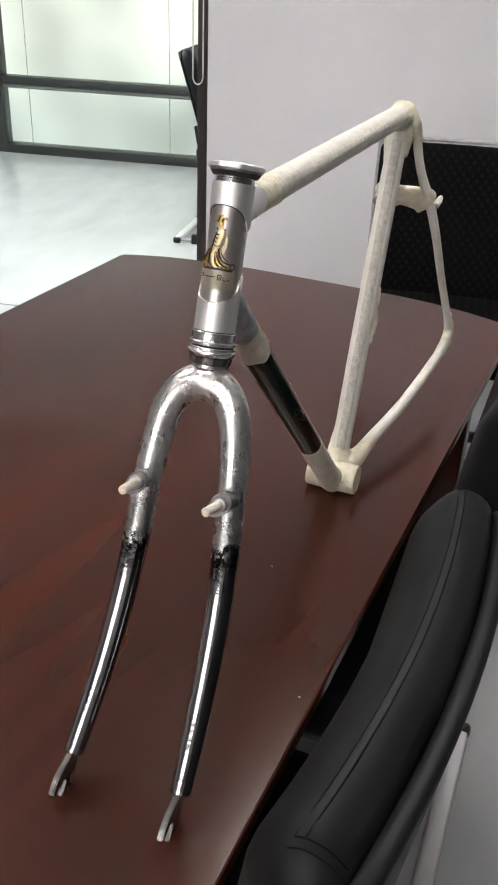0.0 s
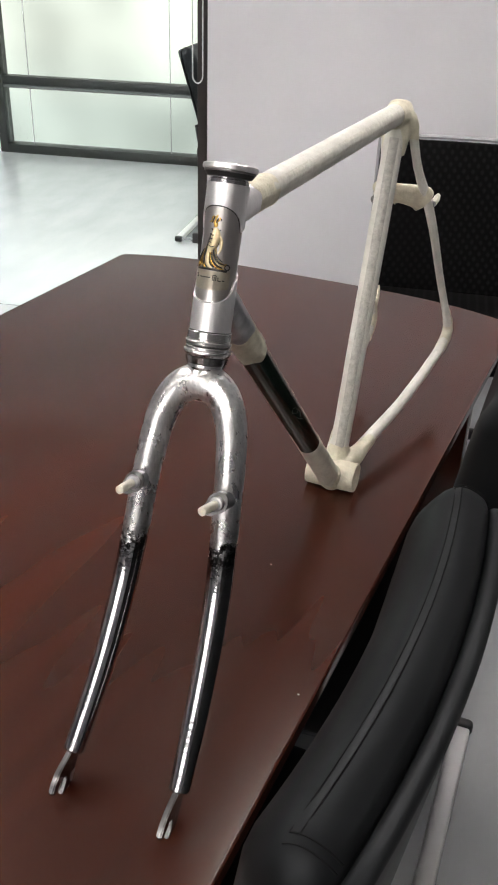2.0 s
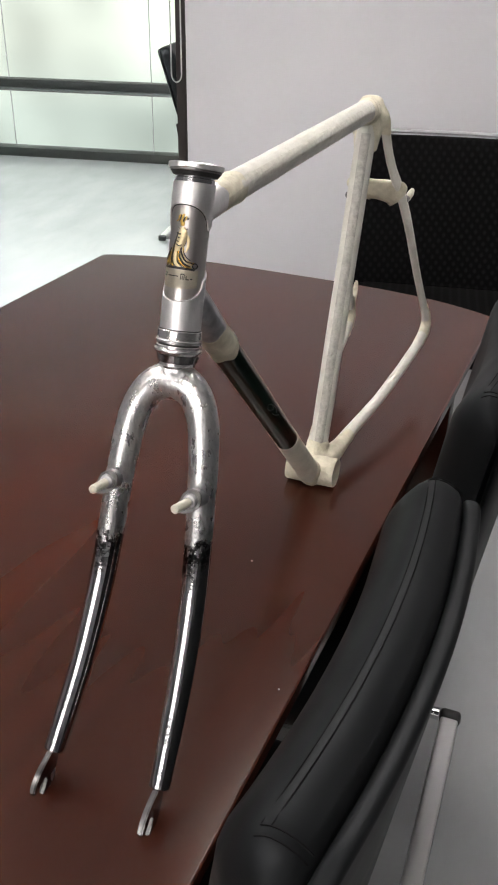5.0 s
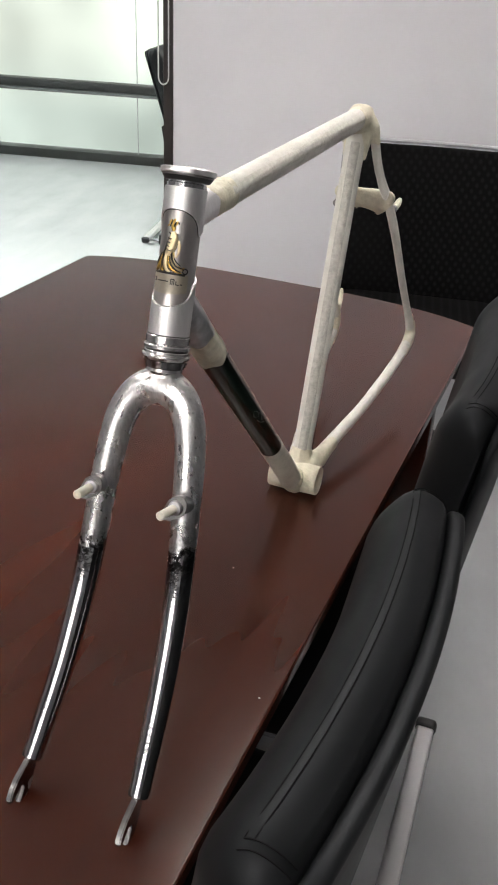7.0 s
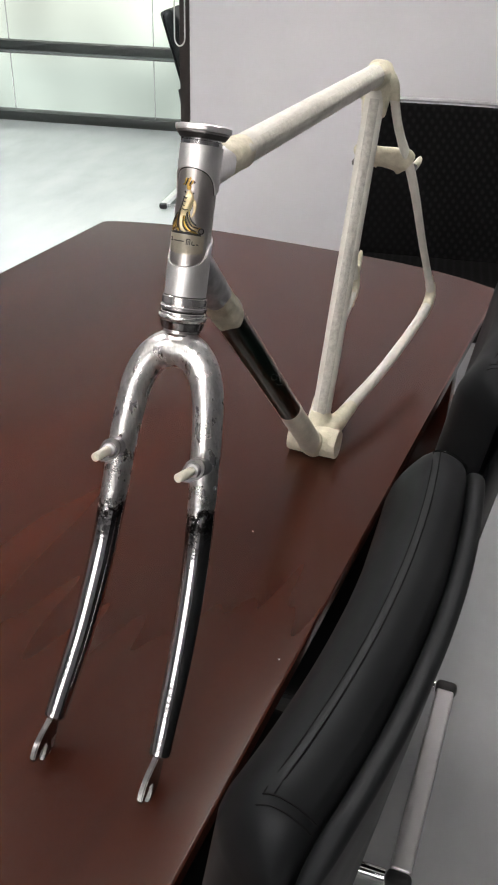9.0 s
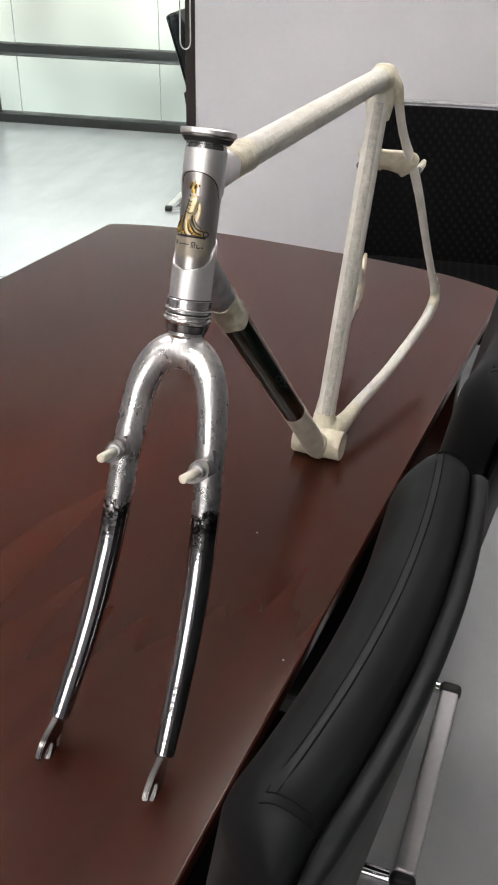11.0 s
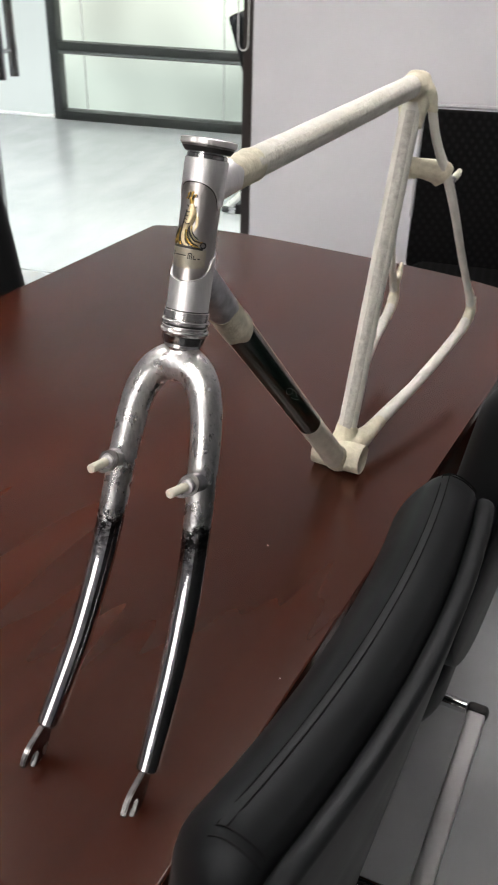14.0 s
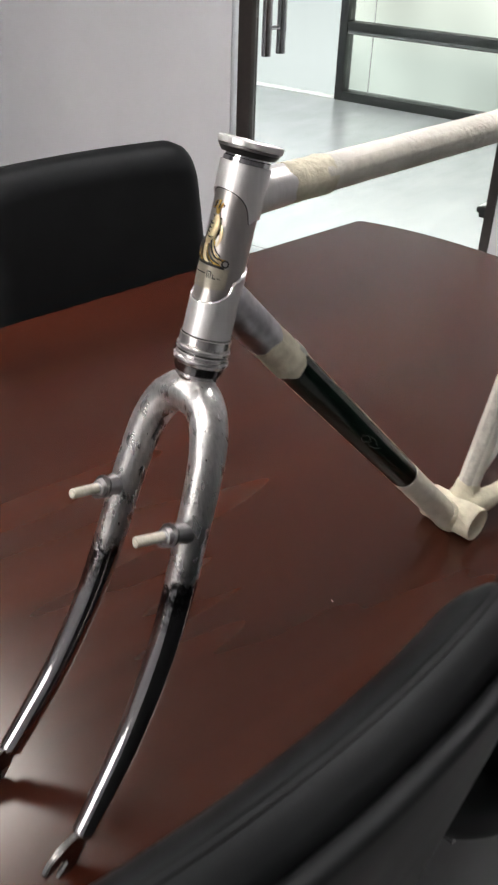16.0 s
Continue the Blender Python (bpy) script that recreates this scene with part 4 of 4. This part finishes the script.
for s in (-1, 1):
    merge(collar, tube([(*q[:3], q[3]) for q in smooth_path([(s * 0.0100, 0.603, 0.026, 0.0130 if s > 0 else 0.0110), (s * 0.0170 if s > 0 else -0.011, 0.626, 0.0320, 0.0140 if s > 0 else 0.0108), (s * 0.0230 if s > 0 else -0.0155, 0.652, 0.0370, 0.0112 if s > 0 else 0.0102), (s * 0.0275 if s > 0 else -0.0205, 0.678, 0.0415, 0.0096)], 5)], 20, 0.0009, 60))
fuse(part("bracket_tape", collar, TAPE, bracket, "bunched cream masking tape at the tube joints"), 0.0015, 5)

# rear triangle
for s in (-1, 1):
    stay = part("seat_stay", tube([(*q[:3], q[3]) for q in smooth_path([(s * 0.0185, 0.7800, 0.455, 0.0062), (s * 0.0250 if s > 0 else -0.0215, 0.8040, 0.403, 0.0060), (s * 0.0385 if s > 0 else -0.0300, 0.838, 0.345, 0.0068), (s * 0.0470 if s > 0 else -0.0390, 0.865, 0.296, 0.0062), (s * 0.0555, 0.915, 0.215, 0.0059), (s * 0.0630, 0.962, 0.146, 0.0062), (s * 0.0655, 0.981, 0.118, 0.0072)], 6)], 20, 0.0005, 70), WRAP, bike, "off-white wrapped seat stay")
    chain = part("chain_stay", tube([(*q[:3], q[3]) for q in smooth_path([(s * 0.0190 if s > 0 else -0.0120, 0.634, 0.0345, 0.0105), (s * 0.0285 if s > 0 else -0.0220, 0.690, 0.0430, 0.0092), (s * 0.0430 if s > 0 else -0.0385, 0.770, 0.0550, 0.0084), (s * 0.0545, 0.860, 0.0685, 0.0082), (s * 0.0620, 0.940, 0.0810, 0.0080), (s * 0.0645, 0.972, 0.0900, 0.0080)], 6)], 20, 0.0005, 70), WRAP, bike, "off-white wrapped chain stay")
    drop = part("dropout_tape", tube([(*q[:3], q[3]) for q in smooth_path([(s * 0.0625, 0.950, 0.0810, 0.0086), (s * 0.0645, 0.972, 0.0880, 0.0090), (s * 0.0655, 0.984, 0.1000, 0.0090), (s * 0.0655, 0.985, 0.1160, 0.0082), (s * 0.0645, 0.977, 0.1310, 0.0072), (s * 0.0630, 0.966, 0.1440, 0.0068)], 5)], 18, 0.0014, 80), TAPE, bike, "bunched cream masking tape round the rear dropout")
    part("dropout_tab", tube([(s * 0.066, 0.990, 0.112, 0.0040), (s * 0.0662, 1.002, 0.1145, 0.0032), (s * 0.0663, 1.010, 0.120, 0.0010)], 10), TAPE, drop)
    stud = part("rear_brake_boss", tube([(s * 0.041, 0.840, 0.343, 0.0058), (s * 0.042, 0.849, 0.3435, 0.0052), (s * 0.0425, 0.853, 0.3440, 0.0048)], 14), GUN_STEEL, stay, "grey steel brake boss")
    part("pivot", tube([(s * 0.0425, 0.852, 0.3440, 0.0050), (s * 0.0445, 0.864, 0.3490, 0.0048), (s * 0.0455, 0.870, 0.3530, 0.0030)], 14, 0.0003, 200), STUD_COAT, stud, "cream coated brake pivot")
bridge = tube([(*q[:3], q[3]) for q in smooth_path([(-0.0270, 0.837, 0.352, 0.0150), (-0.024, 0.8345, 0.3545, 0.0240), (-0.016, 0.832, 0.357, 0.0195), (0, 0.830, 0.358, 0.0185), (0.020, 0.832, 0.356, 0.0215), (0.031, 0.8345, 0.3525, 0.0250), (0.0360, 0.837, 0.350, 0.0160)], 5)], 22, 0.0012, 60, flat=((0, 0.85, 0.5), 0.36))
fuse(part("brake_bridge_tape", bridge, TAPE, bike, "flat cream masking tape over the brake bridge"), 0.0013, 4)
part("dropout_tab", tube([(-0.066, 0.992, 0.122, 0.0060), (-0.0665, 1.006, 0.136, 0.0048), (-0.067, 1.014, 0.150, 0.0036), (-0.067, 1.016, 0.154, 0.0015)], 10, 0.0008, 90), TAPE, bike, "taped dropout tab")
for z, y in ((0.0640, 0.905), (0.0560, 0.868), (0.0600, 0.886)):
    part("cable_guide", tube([(-0.0575, y, z + 0.006, 0.0030), (-0.0580, y + 0.004, z + 0.0125, 0.0026), (-0.0580, y + 0.005, z + 0.0150, 0.0012)], 10), TAPE, bike)


# ---- chairs ----
def cushion(width, x0, x1, z0, z1, front_r, rear_r, bow, tilt, corner, end_r, steps=36, lump=0.0006, narrow=0.0, crown=0.0, even=True, foot=0.0):
    """An upholstered panel: front face at x0, rear at x1, its ends bowed towards the front."""
    bm = bmesh.new()
    rings = []
    for i in range(steps + 1):
        u = -math.cos(math.pi * i / steps)
        y = u * width / 2
        edge = max(0.0, (abs(y) - (width / 2 - corner)) / corner)
        ztop = z1 - corner * (1 - math.sqrt(max(0.0, 1 - edge * edge)))
        low = foot or corner * 0.8
        edge = max(0.0, (abs(y) - (width / 2 - low)) / low)
        zbot = z0 + low * (1 - math.sqrt(max(0.0, 1 - edge * edge)))
        e2 = max(0.0, (abs(y) - (width / 2 - end_r)) / end_r)
        thick = max(0.06, math.sqrt(max(0.0, 1 - e2 * e2)))
        hx = (x1 - x0) / 2 * thick
        xm = (x0 + x1) / 2 if even else x1 - hx
        fr, rr = min(front_r, hx * 1.1), min(rear_r, hx * 0.8)
        ring = []
        prof = []
        for k in range(7):
            prof.append((-hx, zbot + fr * 0.6 + (ztop - fr - zbot - fr * 0.6) * k / 6))
        for k in range(1, 7):
            a = math.pi / 2 * k / 6
            prof.append((-hx + fr * (1 - math.cos(a)), ztop - fr + fr * math.sin(a)))
        for k in range(0, 5):
            a = math.pi / 2 * k / 4
            prof.append((hx - rr + rr * math.sin(a), ztop - rr + rr * math.cos(a)))
        for k in range(1, 7):
            prof.append((hx, ztop - rr - (ztop - rr - zbot - rr) * k / 6))
        for k in range(1, 4):
            a = math.pi / 2 * k / 4
            prof.append((hx - rr + rr * math.cos(a), zbot + rr - rr * math.sin(a)))
        for k in range(0, 4):
            a = math.pi / 2 * k / 4
            prof.append((-hx + fr * 0.6 - fr * 0.6 * math.sin(a), zbot + fr * 0.6 - fr * 0.6 * math.cos(a)))
        for x, z in prof:
            yy = y * (1 - narrow * (z1 - z) / (z1 - z0))
            q = Vector((xm + x - bow * u * u - tilt * (z1 - z), yy, z))
            if z > (z0 + z1) / 2:
                q.z += crown * (1 - min(1.0, abs(x) / hx) ** 2) * max(0.0, (z - ztop + fr) / fr)
            n_ = lump * noise.noise(q * 14)
            ring.append(bm.verts.new(q + Vector((n_, 0, n_))))
        rings.append(ring)
    n = len(rings[0])
    for r0, r1 in zip(rings, rings[1:]):
        for k in range(n):
            bm.faces.new((r0[k], r0[(k + 1) % n], r1[(k + 1) % n], r1[k]))
    bm.faces.new(rings[0])
    bm.faces.new(rings[-1])
    return bm


def seam(points, r=0.0006):
    return tube([(*q, r) for q in smooth_path(points, 5)], 6)


def leather_chair(m, label, group="leather chairs round the table", W=0.48, heel=0.036, TILT=0.15, seat_width=0.54, CORNER=0.045, taper=0.16):
    t = thing("office_chair", m, label, "chair", group)
    BOW, YS, CROWN = 0.024, W / 2 - 0.034, 0.014
    X0, X1, Z1 = -0.040, 0.0275, 0.958

    def on_top(x, y, lift=-0.0003):
        """A point on the cushion's rounded upper face."""
        hx = (X1 - X0) / 2 * math.sqrt(1 - max(0.0, (abs(y) - W / 2 + 0.060) / 0.060) ** 2)
        q, fr = x - (X1 - hx), min(0.040, hx * 1.1)
        rise = math.sqrt(max(0.0, 1 - max(0.0, 1 - (q + hx) / fr) ** 2))
        edge = max(0.0, (abs(y) - (W / 2 - CORNER)) / CORNER)
        z = Z1 - CORNER * (1 - math.sqrt(1 - edge * edge)) - fr + fr * rise + CROWN * (1 - min(1.0, abs(q) / hx) ** 2) * rise
        return (x - BOW * (y / (W / 2)) ** 2 - TILT * (Z1 - z), y, z + lift + 0.02 * max(0.0, abs(y) - W / 2 + 0.09))

    pad = part("backrest_cushion", cushion(W, X0, X1, 0.480, Z1, 0.040, 0.008, BOW, TILT, CORNER, 0.060, narrow=taper, crown=CROWN, even=False), LEATHER, t, "padded black leather backrest cushion")
    part("backrest_shell", cushion(W + 0.001, 0.0280, 0.0445, 0.465, 0.958, 0.006, 0.008, BOW, TILT - 0.015, CORNER + 0.005, 0.034, narrow=taper + 0.02, foot=0.13), LEATHER, t, "black leather back panel with a rounded edge")
    for dx in (-0.0095, -0.0035):
        part("seam", seam([on_top(dx, y) for y in np.linspace(-YS, YS, 15)]), THREAD, pad, "dark stitched seam")
    for s in (-1, 1):
        for dy in (0.0, 0.006):
            part("seam", seam([on_top(x, s * (YS + dy)) for x in np.linspace(-0.0095, 0.0250, 9)]), THREAD, pad, "dark stitched seam")
    seat = cushion(seat_width, -0.048, 0.048, -0.52, -0.040, 0.03, 0.03, 0.0, 0.0, 0.12, 0.03, 36)
    transform(seat, Matrix(((0, 0, 1, 0), (0, 1, 0, 0), (-1, 0, 0, 0.452), (0, 0, 0, 1))))
    part("seat", seat, LEATHER, t, "padded black leather seat")
    # chrome sled frame: rear floor bar, side runners, front uprights, seat rails, back brackets
    part("floor_bar", box(heel - 0.070, heel - 0.034, -0.215, 0.215, 0.012, 0.036, 0.005, seg=3), BRUSHED, t, "flat brushed steel floor bar")
    for s in (-1, 1):
        part("corner_cap", box(heel - 0.074, heel - 0.030, min(s * 0.2155, s * 0.240), max(s * 0.2155, s * 0.240), 0.008, 0.040, 0.010, seg=3), PLASTIC, t, "black plastic corner cap")
        leg = smooth_path([(heel - 0.075, s * 0.228, 0.024), (-0.30, s * 0.235, 0.024), (-0.47, s * 0.250, 0.026), (-0.515, s * 0.250, 0.055), (-0.510, s * 0.250, 0.14), (-0.475, s * 0.250, 0.30), (-0.450, s * 0.248, 0.368), (-0.395, s * 0.242, 0.391), (-0.10, s * 0.225, 0.395)], 5)
        part("side_runner", tube([(*q, 0.013) for q in leg], 14), CHROME, t, "bent chrome side runner")
        part("back_bracket", tube([(*q, 0.013) for q in smooth_path([(-0.16, s * 0.12, 0.463), (-0.110, s * 0.12, 0.466), (-0.080, s * 0.12, 0.48), (-0.058, s * 0.12, 0.52), (-0.042, s * 0.12, 0.60)], 5)], 12, flat=((1, 0, 0.3), 0.5)), PLASTIC, t, "black back bracket")
    return t


chair_a = leather_chair(pose(0.170, 0.105, 0), "black leather visitor chair with stitched seams, pushed to the table")
chair_b = copy_thing(chair_a, pose(0.172, 0.730, 0, 0, 0, 3))
leather_chair(pose(-1.020, 0.722, 0.0, 0, 0, 177), "black leather chair facing across the table", CORNER=0.080, taper=-0.06)
leather_chair(ROOM @ pose(-0.43, 1.389, 0.0, 0, 0, 180), "black leather chair standing in the corridor behind the glass door", "corridor chairs", 0.48, 0.08, 0.30, 0.40)


def mesh_chair(m):
    t = thing("mesh_chair", m, "black mesh-backed chair with a thin grey rim at the table end", "chair")
    part("mesh_back", cushion(0.53, -0.012, 0.012, 0.46, 0.930, 0.008, 0.008, 0.02, 0.06, 0.03, 0.010, 32, 0.0003), MESH, t, "black woven mesh backrest")
    rim = [(-0.265, 0.62), (-0.265, 0.90), (-0.258, 0.926), (-0.235, 0.938), (0, 0.940), (0.235, 0.938), (0.258, 0.926), (0.265, 0.90), (0.265, 0.62)]
    part("rim", tube([(-0.02 * (y / 0.265) ** 2 - 0.06 * (0.93 - z), y, z, 0.006) for y, z in smooth_path(rim, 5)], 12, flat=((1, 0, 0), 1.6)), SILVER, t, "thin grey rim")
    seat = cushion(0.50, -0.04, 0.04, -0.50, -0.03, 0.025, 0.025, 0.0, 0.0, 0.06, 0.03, 28)
    transform(seat, Matrix(((0, 0, 1, 0), (0, 1, 0, 0), (-1, 0, 0, 0.45), (0, 0, 0, 1))))
    part("seat", seat, MESH, t, "black fabric seat")
    part("gas_lift", tube([(-0.26, 0, 0.07, 0.028), (-0.26, 0, 0.24, 0.028), (-0.26, 0, 0.245, 0.018), (-0.26, 0, 0.41, 0.018)], 18), PLASTIC, t)
    part("back_bar", tube([(*q, 0.018) for q in smooth_path([(-0.22, 0, 0.40), (-0.08, 0, 0.40), (-0.02, 0, 0.45), (0.018, 0, 0.6)], 5)], 12), PLASTIC, t)
    for k in range(5):
        a = 2 * math.pi * k / 5
        x, y = math.cos(a), math.sin(a)
        leg = part("base_leg", tube([(-0.26 + x * r, y * r, z, w) for r, z, w in ((0.0, 0.105, 0.024), (0.12, 0.095, 0.019), (0.28, 0.075, 0.013))], 12), PLASTIC, t)
        part("castor", lathe([(0.010, -0.02), (0.026, -0.018), (0.028, 0.0), (0.026, 0.018), (0.010, 0.02)], (-0.26 + x * 0.28, y * 0.28, 0.028), (-y, x, 0), 18), PLASTIC, leg)
    return t


mesh_chair(ROOM @ pose(0.955, -0.608, 0, 0, 0, 90))


# ---- crumbs on the tabletop ----
for x, y, r in ((-0.070, 0.390, 0.0009), (0.040, 0.205, 0.0008)):
    bm = bmesh.new()
    bmesh.ops.create_icosphere(bm, subdivisions=2, radius=r)
    for v in bm.verts:
        v.co = Vector((v.co.x * 1.5, v.co.y, v.co.z * 0.6)) * (1 + 0.3 * noise.noise(v.co * 900))
    low = min(v.co.z for v in bm.verts)
    transform(bm, Matrix.Translation((0, 0, -low)))
    crumb = part("crumb", bm, SILVER)
    crumb.matrix_world = pose(x, y, 0.75)
    tagged(crumb, "tiny grey crumb lying on the table", "crumb", "crumbs on the table")
